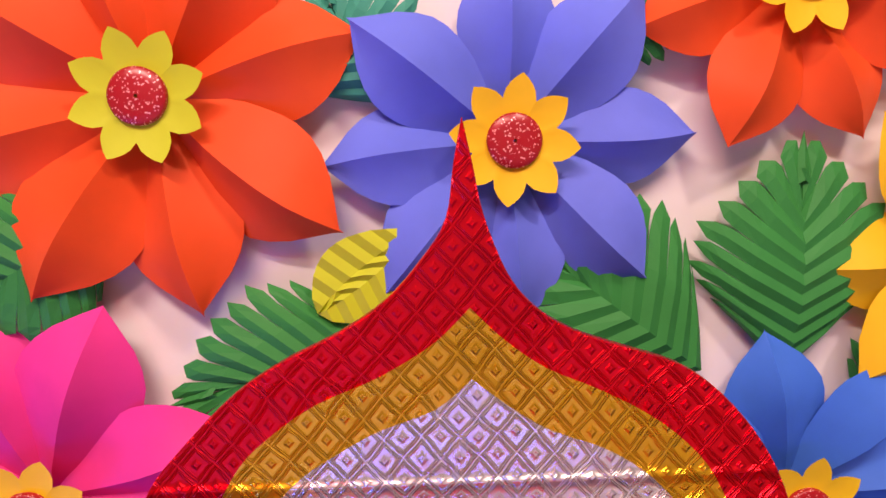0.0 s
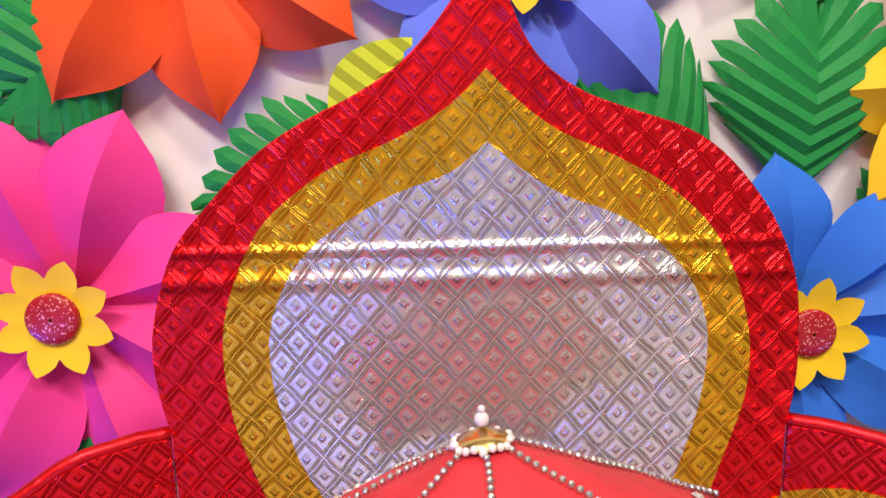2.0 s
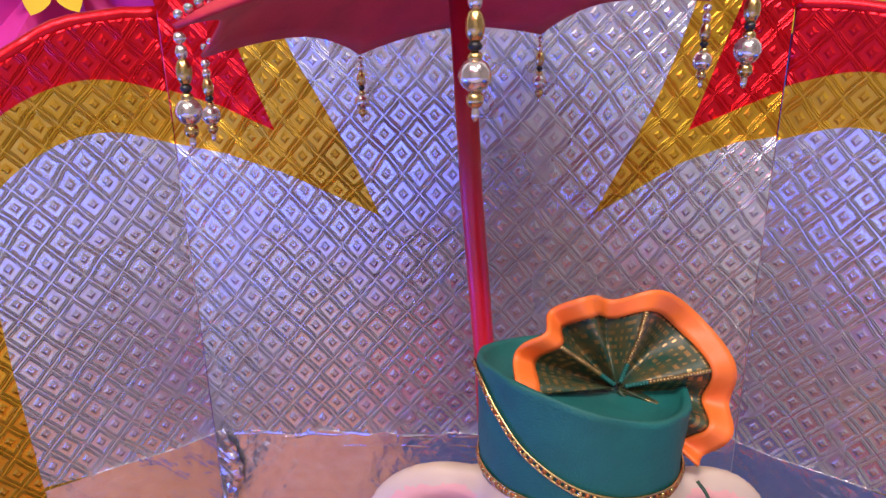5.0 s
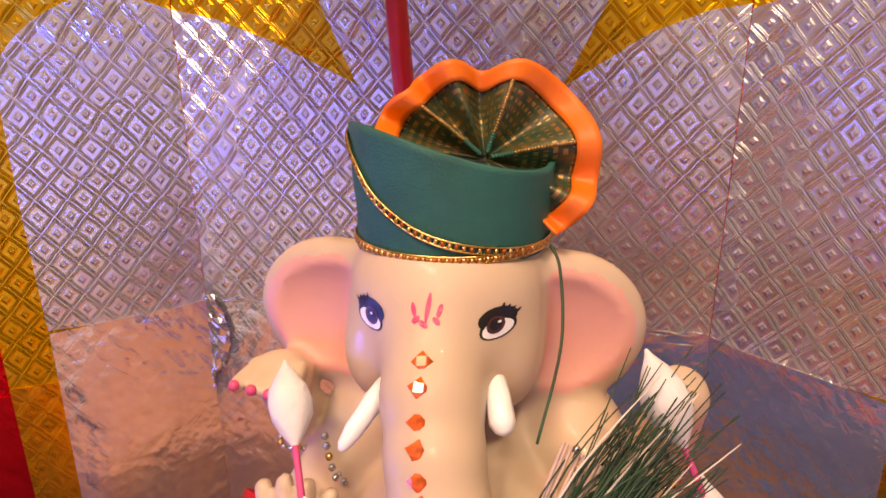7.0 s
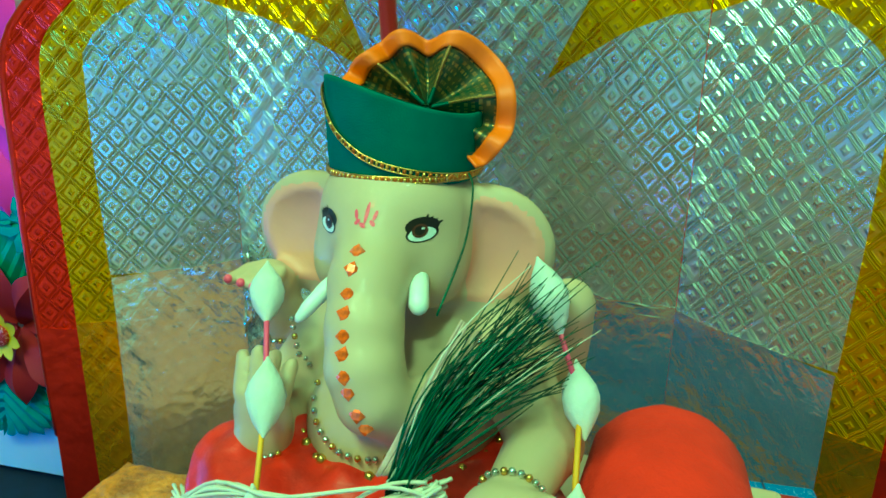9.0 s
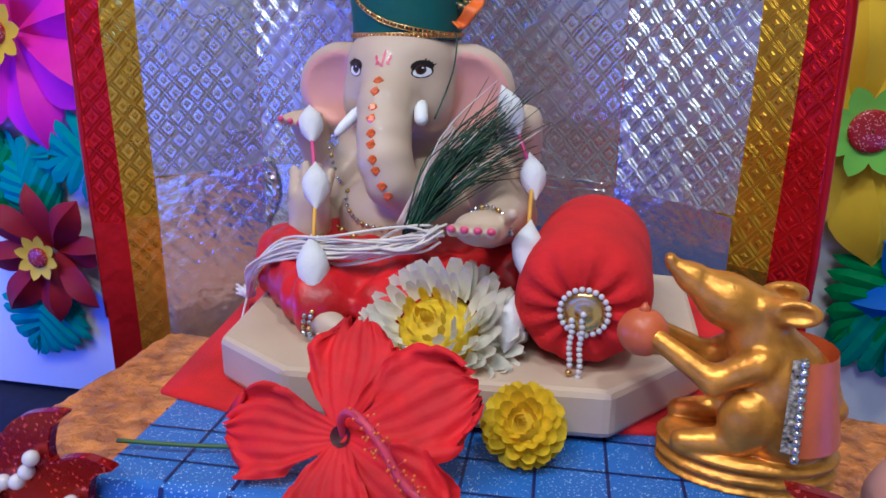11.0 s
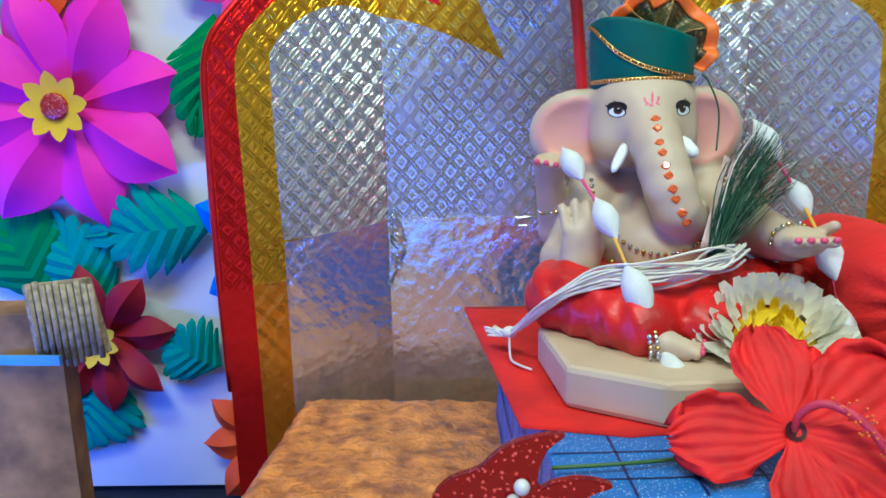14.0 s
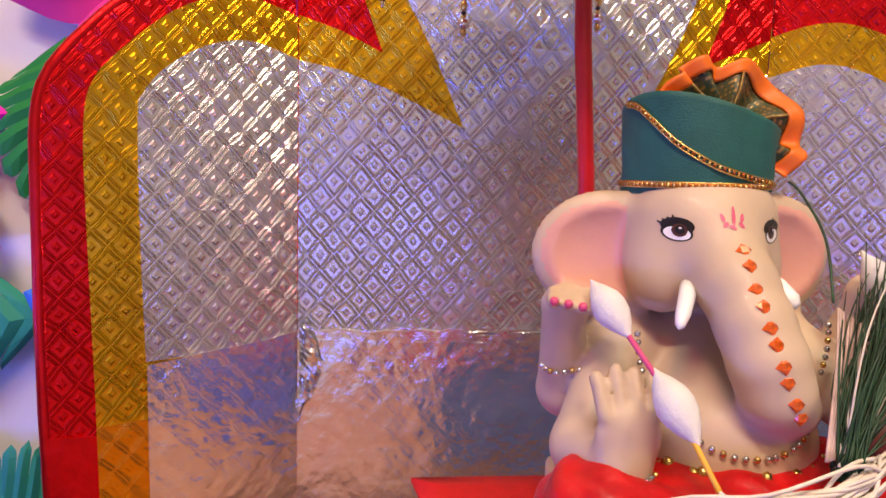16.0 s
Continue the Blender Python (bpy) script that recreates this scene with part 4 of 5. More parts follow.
gems = thing("gem_row", "row of square orange gems glued down the trunk", "gems")
gem = Geo()
gem.add([(0, -0.0013, 0), (0.0036, 0, 0), (0, 0, 0.0036), (-0.0036, 0, 0), (0, 0, -0.0036), (0.0015, -0.0013, 0.0015), (-0.0015, -0.0013, 0.0015), (-0.0015, -0.0013, -0.0015), (0.0015, -0.0013, -0.0015)],
        [(1, 2, 5), (2, 3, 6), (3, 4, 7), (4, 1, 8), (1, 5, 8), (2, 6, 5), (3, 7, 6), (4, 8, 7), (5, 6, 7, 8)])
gem_me = gem.mesh("gem", ORANGE_GEM, False)
GX = smooth_line([(0.026, 0, 0.2165), (0.0265, 0, 0.206), (0.028, 0, 0.196), (0.03, 0, 0.186), (0.033, 0, 0.176), (0.038, 0, 0.1655)], 8)
for k in range(10):
    q = GX[round(k * (len(GX) - 1) / 9)]
    t = touch(body, q.x, q.z)
    part("gem", gem_me, None, gems, at=Matrix.Translation(t + Vector((0, 0.0004, 0))) @ Matrix.Rotation(random.uniform(-0.2, 0.2), 4, "Y") @ Matrix.Rotation(0.07 * k - 0.75, 4, "X") @ Matrix.Scale(0.84, 4))

bead = Geo()
bead.ball((0, 0, 0), 0.0013, 6, 4)
bead_me, bead_gold = bead.mesh("stone", CRYSTAL), bead.mesh("stone", BRASS)


def bead_string(name, label, pts, step=0.0026, on=None):
    s = thing(name, label, "jewellery")
    line = smooth_line(pts, 16)
    run, k = 0.0, 0
    for a, b in zip(line, line[1:]):
        run += (b - a).length
        if run > step:
            run = 0
            q = b.copy()
            if on:
                q = touch(on, q.x, q.z) + Vector((0, -0.0004, 0))
                q.y = min(q.y, -0.174)
            k += 1
            part("stone", bead_gold if k % 3 == 0 else bead_me, None, s, at=Matrix.Translation(q))
    return s


bead_string("stone_necklace", "rhinestone necklace hanging round the statue's neck", [(-0.006, 0, 0.187), (-0.003, 0, 0.17), (0.006, 0, 0.155), (0.022, 0, 0.147), (0.042, 0, 0.1485), (0.06, 0, 0.16), (0.066, 0, 0.175), (0.066, 0, 0.19)], on=lambda p: np.minimum(d_ball(p, (0.032, -0.162, 0.15), (0.0375, 0.034, 0.042)), d_ball(p, (0.033, -0.183, 0.142), (0.038, 0.039, 0.031))))
bead_string("stone_armlet", "rhinestone armlet on the statue's raised arm", [(-0.034, -0.165, 0.163), (-0.03, -0.175, 0.162), (-0.02, -0.178, 0.164), (-0.01, -0.185, 0.165), (-0.002, -0.19, 0.16)], 0.0026)
bead_string("stone_bracelet", "rhinestone bracelet on the statue's open hand", [(0.078, -0.237, 0.152), (0.079, -0.239, 0.161), (0.088, -0.24, 0.1655), (0.096, -0.239, 0.161), (0.098, -0.237, 0.153)], 0.0024)
bead_string("stone_wristlet", "rhinestone bracelet on the blessing hand", [(-0.0255, -0.21, 0.139), (-0.021, -0.22, 0.1375), (-0.012, -0.223, 0.137), (-0.0025, -0.217, 0.139)], 0.0024)
bead_string("stone_armband", "rhinestone armband on the upper arm", [(0.08, -0.178, 0.165), (0.088, -0.18, 0.163), (0.096, -0.178, 0.166), (0.1, -0.17, 0.168)], 0.0026)

bead_string("anklet", "gold bead anklet round the statue's foot", [(0.014, -0.274, 0.107), (0.0135, -0.2765, 0.113), (0.013, -0.272, 0.1195), (0.014, -0.264, 0.1215)], 0.0022)
bead_string("anklet", "gold bead anklet round the statue's foot", [(0.017, -0.2745, 0.107), (0.0165, -0.277, 0.113), (0.016, -0.2725, 0.1195), (0.017, -0.2645, 0.121)], 0.0022)

# ---- turban ----
turban = thing("turban", "dark green cloth turban with gold braid and pleated fan", "turban")
HC = Vector((0.0262, -0.163, 0.0))


def hat_point(a, t, grow=0.0):
    """a: angle round (0 faces right, -90 the front); t: 0 at the foot, 1 at the slanted top."""
    r = 0.0288 + 0.0012 * t + grow
    top = 0.264 - 0.006 * math.cos(a) - 0.003 * math.sin(a) + 0.002 * math.sin(a * 2)
    z = 0.2345 + 0.0012 * math.cos(a) + (top - 0.2345) * t
    return Vector((HC.x + r * math.cos(a), HC.y + r * 0.97 * math.sin(a), z))


g = Geo()
NA = 48
g.sheet([[hat_point(2 * math.pi * k / NA, t, 0.0004 * math.sin(k * 1.3 + t * 6)) for k in range(NA + 1)] for t in (0, 0.05, 0.3, 0.6, 0.95, 1.0)] + [[hat_point(2 * math.pi * k / NA, tt).lerp(Vector((HC.x, HC.y, 0.2585)), q) for k in range(NA + 1)] for q, tt in ((0.02, 1.02), (0.05, 1.025), (0.08, 1.0), (0.11, 0.9), (0.3, 0.87), (0.6, 0.88), (0.97, 0.9))])
part("band", g, GREEN_CLOTH, turban)


def braid(name, pts):
    """A flat gold braid: two cords with small sequins between them."""
    g = Geo()
    line = smooth_line(pts, 14)
    for dz in (-0.001, 0.001):
        g.tube([q + Vector((0, 0, dz)) for q in line], 0.0004, 5)
    for k in range(0, len(line), 2):
        g.slot = 1 if k % 4 == 0 else 0
        g.ball(line[k], (0.0008, 0.0008, 0.0009), 6, 4)
    part(name, g, [BRASS, COPPER_SEQUIN], turban, "gold sequin braid")


braid("braid", [hat_point(2 * math.pi * k / 24, 0.1, 0.0006) for k in range(25)])
braid("braid", [hat_point(radians(a), t, 0.0008) for a, t in ((-175, 0.95), (-160, 0.88), (-145, 0.72), (-125, 0.5), (-100, 0.32), (-75, 0.22), (-45, 0.14), (-20, 0.1))])
fan_m = Matrix.Translation((0.0415, -0.1635, 0.261)) @ Matrix.Rotation(radians(14), 4, "Z") @ Matrix.Rotation(radians(-24), 4, "X")


def fan_phase(u):
    return u * 5.5 + 0.3 * math.sin(u * 8.0)


def fan_point(u, q):
    """u: 0 to 1 round the fan; q: distance from the gathered foot."""
    a = radians(-56 + 232 * u)
    tri = math.sin(2 * math.pi * fan_phase(u))
    deep = 0.0046 * tri * min(1.0, q / 0.014) * (1.15 - 0.5 * q / 0.028) + 0.0008 * noise.noise(Vector((u * 11, q * 90, 2)))
    notch = 0.1 * math.exp(-((u - 0.83) / 0.035) ** 2) + 0.1 * math.exp(-((u - 0.62) / 0.05) ** 2)
    ex = 1.02 - notch * min(1.0, q / 0.02) + 0.025 * math.sin(u * 17.0)
    cup = -0.003 * (q / 0.024) ** 2
    return Vector((q * math.cos(a) * 1.14 * ex - 0.006, deep + cup - 0.06 * q, q * math.sin(a) * ex * 0.98 - 0.001))


for nm, r0, r1, mats in (("pleated_fan", 0.001, 0.0225, [BROCADE, GOLD_THREAD]), ("fan_border", 0.0222, 0.0282, [ORANGE_EDGE])):
    g = Geo()
    wide = 19 if nm == "pleated_fan" else 5
    rows = [[fan_point(k / 160, q) for q in np.linspace(r0, r1, wide)] for k in range(161)]
    g.sheet(rows)
    if wide == 19:
        woven = random.Random(4)
        g.m = [1 if (i % 18) > 3 and (i % 2) and woven.random() < 0.5 else 0 for i in range(len(g.m))]
    ob = part(nm, g, mats, turban, "green and gold brocade pleats" if wide == 19 else "plain orange silk edge", at=fan_m)
    so = ob.modifiers.new("cloth", "SOLIDIFY")
    so.thickness = 0.0009

crest_us = [u for u in np.linspace(0.02, 0.98, 400) if abs((fan_phase(u) % 1) - 0.75) < 0.006]
kept = []
for u in crest_us:
    if not kept or u - kept[-1] > 0.06:
        kept.append(float(u))
for u in kept:
    g = Geo()
    for i in range(26):
        q = 0.002 + 0.0195 * i / 25
        g.slot = 0 if i < 7 else 1
        g.ball(fan_point(u, q) + Vector((0, -0.0009, 0)), (0.0008, 0.0007, 0.0007), 6, 4)
    part("pleat_cord", g, [GREEN_CLOTH, GOLD_THREAD], turban, "green and silver corded pleat edge", at=fan_m)

# ---- bolster, brooch ----
bolster = thing("bolster", "round red cushion with gathered end and pearl brooch", "cushion")
g = Geo()
BC, BR = Vector((0.1325, -0.266, BT + 0.0255 + 0.0272)), 0.0285
n = 48
rows = []
for t, rr, sag in ((-0.004, 0.06, 0.5), (-0.006, 0.3, 1), (-0.007, 0.6, 1), (-0.004, 0.85, 0.8), (0.004, 0.97, 0.4), (0.02, 1.0, 0.2), (0.06, 1.02, 0.2), (0.09, 0.97, 0.3), (0.1, 0.8, 0.3), (0.104, 0.3, 0.3), (0.104, 0.02, 0)):
    rows.append([BC + Vector((rr * BR * (1 + 0.018 * math.sin(k * math.pi / 3 + t * 60)) * math.cos(2 * math.pi * k / n), t + 0.0018 * sag * math.sin(k * 2 * math.pi / 4.0), rr * BR * 0.97 * math.sin(2 * math.pi * k / n))) for k in range(n + 1)])
g.sheet(rows)
part("cushion_body", g, RED_FELT, bolster)
bro = Vector((0.1345, -0.2745, 0.134))
g = Geo()
n = 24
g.sheet([[bro + Vector((q * math.cos(2 * math.pi * k / n), d, q * math.sin(2 * math.pi * k / n))) for k in range(n + 1)] for q, d in ((0.0003, -0.0028), (0.003, -0.0026), (0.005, -0.0014), (0.007, -0.0022), (0.0085, -0.0006), (0.009, 0.002))])
brooch = part("brooch", g, BRASS, bolster, "gold filigree brooch ringed with pearls")
pb = Geo()
pb.ball((0, 0, 0), 0.0013, 8, 6)
pearl_me = pb.mesh("pearl", PEARL)
for k in range(22):
    a = 2 * math.pi * k / 22
    part("pearl", pearl_me, None, brooch, at=Matrix.Translation(bro + Vector((0.0095 * math.cos(a), -0.0008, 0.0095 * math.sin(a)))))
part("pearl", pearl_me, None, brooch, at=Matrix.Translation(bro + Vector((0, -0.0036, 0))))
for dx, cnt in ((-0.0045, 9), (-0.0005, 12)):
    for k in range(cnt):
        part("pearl", pearl_me, None, brooch, at=Matrix.Translation(bro + Vector((dx + 0.0003 * math.sin(k), -0.003, -0.003 - 0.0024 * k))))
    g = Geo()
    g.ball(bro + Vector((dx, -0.003, -0.004 - 0.0024 * cnt)), 0.0014, 6, 5)
    part("brass_bead", g, BRASS, brooch)

# ---- golden rat statue ----


def rat(p):
    o = np.array((0.196, -0.286, BT))
    q = p - o
    d = d_limb(q, [(0.011, 0, 0.021), (0.01, 0, 0.037), (0.001, 0, 0.053)], (0.0185, 0.017, 0.0115))
    d = smin(d, d_limb(q, [(0.001, 0, 0.0605), (-0.012, 0, 0.066), (-0.024, 0, 0.073), (-0.031, 0, 0.0775)], (0.0102, 0.0094, 0.005, 0.0028)), 0.0025)
    d = smin(d, d_limb(q, [(-0.008, 0, 0.0605), (-0.022, 0, 0.0685)], (0.006, 0.0022)), 0.0012)
    d = smin(d, d_ball(q, (-0.032, 0, 0.0795), (0.0022, 0.003, 0.002)), 0.0008)
    for s in (-1, 1):
        ear = d_ball(q, (0.009, s * 0.0095, 0.0665), (0.0092, 0.0045, 0.005), 15 * s)
        ear = np.maximum(ear, -d_ball(q, (0.0085, s * 0.0095 - 0.0045, 0.067), (0.007, 0.0032, 0.0034)))
        d = smin(d, ear, 0.003)
        d = smin(d, d_limb(q, [(0.0, s * 0.011, 0.047), (-0.014, s * 0.012, 0.039), (-0.034, s * 0.005, 0.05)], (0.0064, 0.0048, 0.0038)), 0.0018)
        for k in range(3):
            d = smin(d, d_limb(q, [(-0.034, s * 0.005, 0.0515 - 0.003 * k), (-0.043, s * 0.0035, 0.0515 - 0.0032 * k)], (0.002, 0.0016)), 0.001)
        d = smin(d, d_ball(q, (-0.012, s * 0.0068, 0.0705), (0.0024, 0.0014, 0.0015)), 0.0006)
        d = smin(d, d_ball(q, (-0.001, s * 0.0135, 0.026), (0.0105, 0.0075, 0.0115)), 0.0012)
        d = smin(d, d_limb(q, [(-0.004, s * 0.013, 0.017), (-0.022, s * 0.012, 0.014)], (0.0055, 0.0045)), 0.003)
    d = smin(d, d_limb(q, [(0.024, -0.002, 0.016), (0.029, -0.004, 0.03), (0.026, -0.006, 0.04)], (0.004, 0.003, 0.002)), 0.003)
    ring = np.sqrt((q[..., 0] / 1.5 - 0.001) ** 2 + q[..., 1] ** 2)
    base = np.maximum(ring - (0.0205 + 0.0012 * np.cos(q[..., 2] * 1200)), np.abs(q[..., 2] - 0.0065) - 0.0065)
    return np.minimum(d, base)


rv, rf = clay_mesh(rat, (0.135, -0.325, BT - 0.004), (0.24, -0.25, BT + 0.09), 0.00115)
rv[:, 2] = np.maximum(rv[:, 2], BT + 0.0005) + 0.002
g = Geo()
g.add(rv.tolist(), rf.tolist())
tagged(part("rat_statue", g, GOLD), "small gold-painted rat statue sitting upright on an oval base", "statue")
g = Geo()
g.ball((0.157, -0.286, BT + 0.052), (0.0095, 0.009, 0.0092), 16, 12)
g.tube([(0.157, -0.286, BT + 0.06), (0.157, -0.286, BT + 0.0635)], [0.003, 0.0006], 8)
tagged(part("sweet_ball", g, ORANGE_BALL), "orange clay sweet held in the rat's paws", "ball")
saddle = thing("saddle_cloth", "orange saddle cloth with silver beaded border on the rat", "saddle cloth")
g = Geo()
rows = []
for i in range(9):
    t = i / 8
    rows.append([Vector((0.196 + 0.012 + 0.0205 * math.cos(a) * (1 - 0.25 * t), -0.286 + 0.0205 * math.sin(a) * (1 - 0.22 * t), BT + 0.02 + 0.033 * t)) for a in np.linspace(-1.5, 1.5, 14)])
g.sheet(rows)
part("cloth", g, ORANGE_BALL, saddle)
g = Geo()
g.sheet([[Vector((0.2075 + 0.0215 * math.cos(a) * (1 - 0.25 * t), -0.286 + 0.0215 * math.sin(a) * (1 - 0.22 * t), BT + 0.022 + 0.033 * t + 0.0008 * math.sin(12 * a) * math.sin(t * 40))) for a in np.linspace(-1.7, -1.42, 6)] for t in np.linspace(0, 1, 22)])
part("net_border", g, SILVER_NET, saddle, "silver net border")
for i in range(12):
    t = i / 11
    for sgn in (-1.5, 1.5):
        g = Geo()
        g.ball((0.196 + 0.012 + 0.021 * math.cos(sgn) * (1 - 0.25 * t), -0.286 + 0.0215 * math.sin(sgn) * (1 - 0.22 * t), BT + 0.02 + 0.033 * t), 0.0018, 6, 5)
        part("silver_bead", g, CRYSTAL, saddle)

# ---- peacock cut-outs ----
P_BODY = [(-0.033, 0.1128), (-0.039, 0.1068), (-0.0423, 0.098), (-0.0418, 0.092), (-0.037, 0.0943), (-0.027, 0.096), (-0.0162, 0.0934), (-0.024, 0.0897), (-0.0278, 0.083), (-0.0278, 0.0717), (-0.0257, 0.0574), (-0.0247, 0.0426), (-0.0263, 0.027), (-0.0314, 0.0153), (-0.0438, 0.007), (-0.0623, 0.005), (-0.0777, 0.0073), (-0.09, 0.0134), (-0.0976, 0.0235), (-0.1008, 0.034), (-0.105, 0.046), (-0.1064, 0.0514), (-0.1, 0.05), (-0.097, 0.0456), (-0.0961, 0.0595), (-0.091, 0.0722), (-0.082, 0.0778), (-0.0805, 0.0875), (-0.0738, 0.095), (-0.0636, 0.0991), (-0.058, 0.1047), (-0.0485, 0.1104)]
P_NECK = [(-0.0314, 0.0137), (-0.022, 0.0247), (-0.0196, 0.0404), (-0.0186, 0.051), (-0.0135, 0.0592), (-0.0063, 0.0639), (0.0014, 0.0627), (0.0045, 0.0559), (0.0062, 0.0468), (0.0, 0.048), (-0.007, 0.0439), (-0.0127, 0.0415), (-0.0138, 0.0292), (-0.0182, 0.0145)]
P_CREST = [(-0.0078, 0.0614), (-0.0094, 0.0713), (-0.0086, 0.0765), (-0.0053, 0.0783), (-0.002, 0.0774), (0.001, 0.0783), (0.0039, 0.0759), (0.0066, 0.0734), (0.0048, 0.0681), (-0.0008, 0.0621)]
P_PEARL = [(-0.0482, 0.094), (-0.0512, 0.088), (-0.0562, 0.083), (-0.0627, 0.0816), (-0.0677, 0.078), (-0.0698, 0.072), (-0.0754, 0.066), (-0.0807, 0.061), (-0.0824, 0.0554), (-0.0822, 0.048), (-0.0342, 0.0783), (-0.0402, 0.0729), (-0.0395, 0.0663), (-0.033, 0.054), (-0.0333, 0.045), (-0.0325, 0.0375), (-0.0353, 0.0294), (-0.0393, 0.0225), (-0.0456, 0.017)]
P_STONE = [(-0.0174, 0.0527), (-0.0202, 0.0478), (-0.0219, 0.0416), (-0.0227, 0.0354), (-0.0225, 0.0284), (-0.0245, 0.0228), (-0.0268, 0.0177), (-0.1041, 0.0415), (-0.1018, 0.034), (-0.0993, 0.028), (-0.0926, 0.0162), (-0.0868, 0.0107), (-0.0643, 0.0564), (-0.0691, 0.0527), (-0.071, 0.0472), (-0.0526, 0.0654), (-0.0498, 0.0605), (-0.0464, 0.049), (-0.0451, 0.0432), (-0.056, 0.0403), (-0.0648, 0.0318), (-0.0898, 0.0279)]
P_CHAINS = [[(-0.0608, 0.0246), (-0.0629, 0.0368), (-0.0717, 0.04), (-0.0808, 0.0402), (-0.0931, 0.0415), (-0.0988, 0.0469)], [(-0.0428, 0.0228), (-0.0479, 0.036), (-0.0529, 0.049), (-0.0595, 0.06), (-0.059, 0.066), (-0.0538, 0.0694), (-0.0459, 0.0663), (-0.0414, 0.0552), (-0.04, 0.0403), (-0.0413, 0.0278), (-0.0477, 0.0166), (-0.0605, 0.0087)], [(-0.0964, 0.0457), (-0.0967, 0.0316), (-0.0891, 0.02), (-0.0771, 0.0139), (-0.0645, 0.016), (-0.0592, 0.0248)]]


def tag_mesh(name, mats, build, smooth=True):
    g = Geo()
    build(g)
    return g.mesh(name, mats, smooth)


big_pearl = tag_mesh("pearl", PEARL, lambda g: g.ball((0, 0, 0), 0.003, 12, 8))
tiny_gold = tag_mesh("gold_bead", BRASS, lambda g: g.ball((0, 0, 0), 0.0011, 6, 4))
stone_me = tag_mesh("stone", CRYSTAL, lambda g: g.add([(0.0024 * math.cos(k * math.pi / 3), 0, 0.0024 * math.sin(k * math.pi / 3)) for k in range(6)] + [(0.0014 * math.cos(k * math.pi / 3), -0.0016, 0.0014 * math.sin(k * math.pi / 3)) for k in range(6)], [(0, 1, 7, 6), (1, 2, 8, 7), (2, 3, 9, 8), (3, 4, 10, 9), (4, 5, 11, 10), (5, 0, 6, 11), (6, 7, 8, 9, 10, 11)]), False)


def peacock(label):
    pk = thing("peacock_cutout", label, "peacock ornament", group="peacock ornaments before the box")
    for nm, ol, y, th in (("tail_and_body", P_BODY, 0.0, 0.004), ("neck_and_head", P_NECK, -0.0045, 0.0035), ("crest", P_CREST, -0.003, 0.003)):
        g = Geo()
        line = [(q.x, y, q.y) for q in smooth_line([(a, b, 0) for a, b in ol], 3, True)]
        g.plate(line, (0, -th, 0))
        fringe_off(part(nm, g, RED_ACRYLIC, pk, "", smooth=False), 0.0012)
    for a, b in P_PEARL:
        part("pearl", big_pearl, None, pk, at=Matrix.Translation((a, -0.0062, b)))
    for k, (a, b) in enumerate(P_STONE):
        part("stone", stone_me, None, pk, at=Matrix.Translation((a, -0.0082 if k < 7 else -0.0042, b)))
    for ch in P_CHAINS:
        line = smooth_line([(a, -0.005, b) for a, b in ch], 12)
        run = 0
        for u, v in zip(line, line[1:]):
            run += (v - u).length
            if run > 0.0021:
                run = 0
                part("gold_bead", tiny_gold, None, pk, at=Matrix.Translation(v))
    return pk


pk = peacock("red glitter peacock cut-out set with pearls and gold chain")
pk.matrix_basis = Matrix.Translation((0, -0.362, 0.0)) 
pk2 = copy_thing(pk, Matrix.Translation((0.163, -0.353, 0.0075)) @ Matrix.Rotation(radians(180), 4, "Z"))
pk2.matrix_basis = Matrix.Translation((0.163, -0.352, 0.0075)) @ Matrix.Diagonal((-1, 1, 1, 1))

# ---- hibiscus, chrysanthemum, marigold ----


def facing(at, normal, spin=0):
    q = Vector(normal).to_track_quat("Z", "Y").to_matrix().to_4x4()
    return Matrix.Translation(at) @ q @ Matrix.Rotation(radians(spin), 4, "Z")


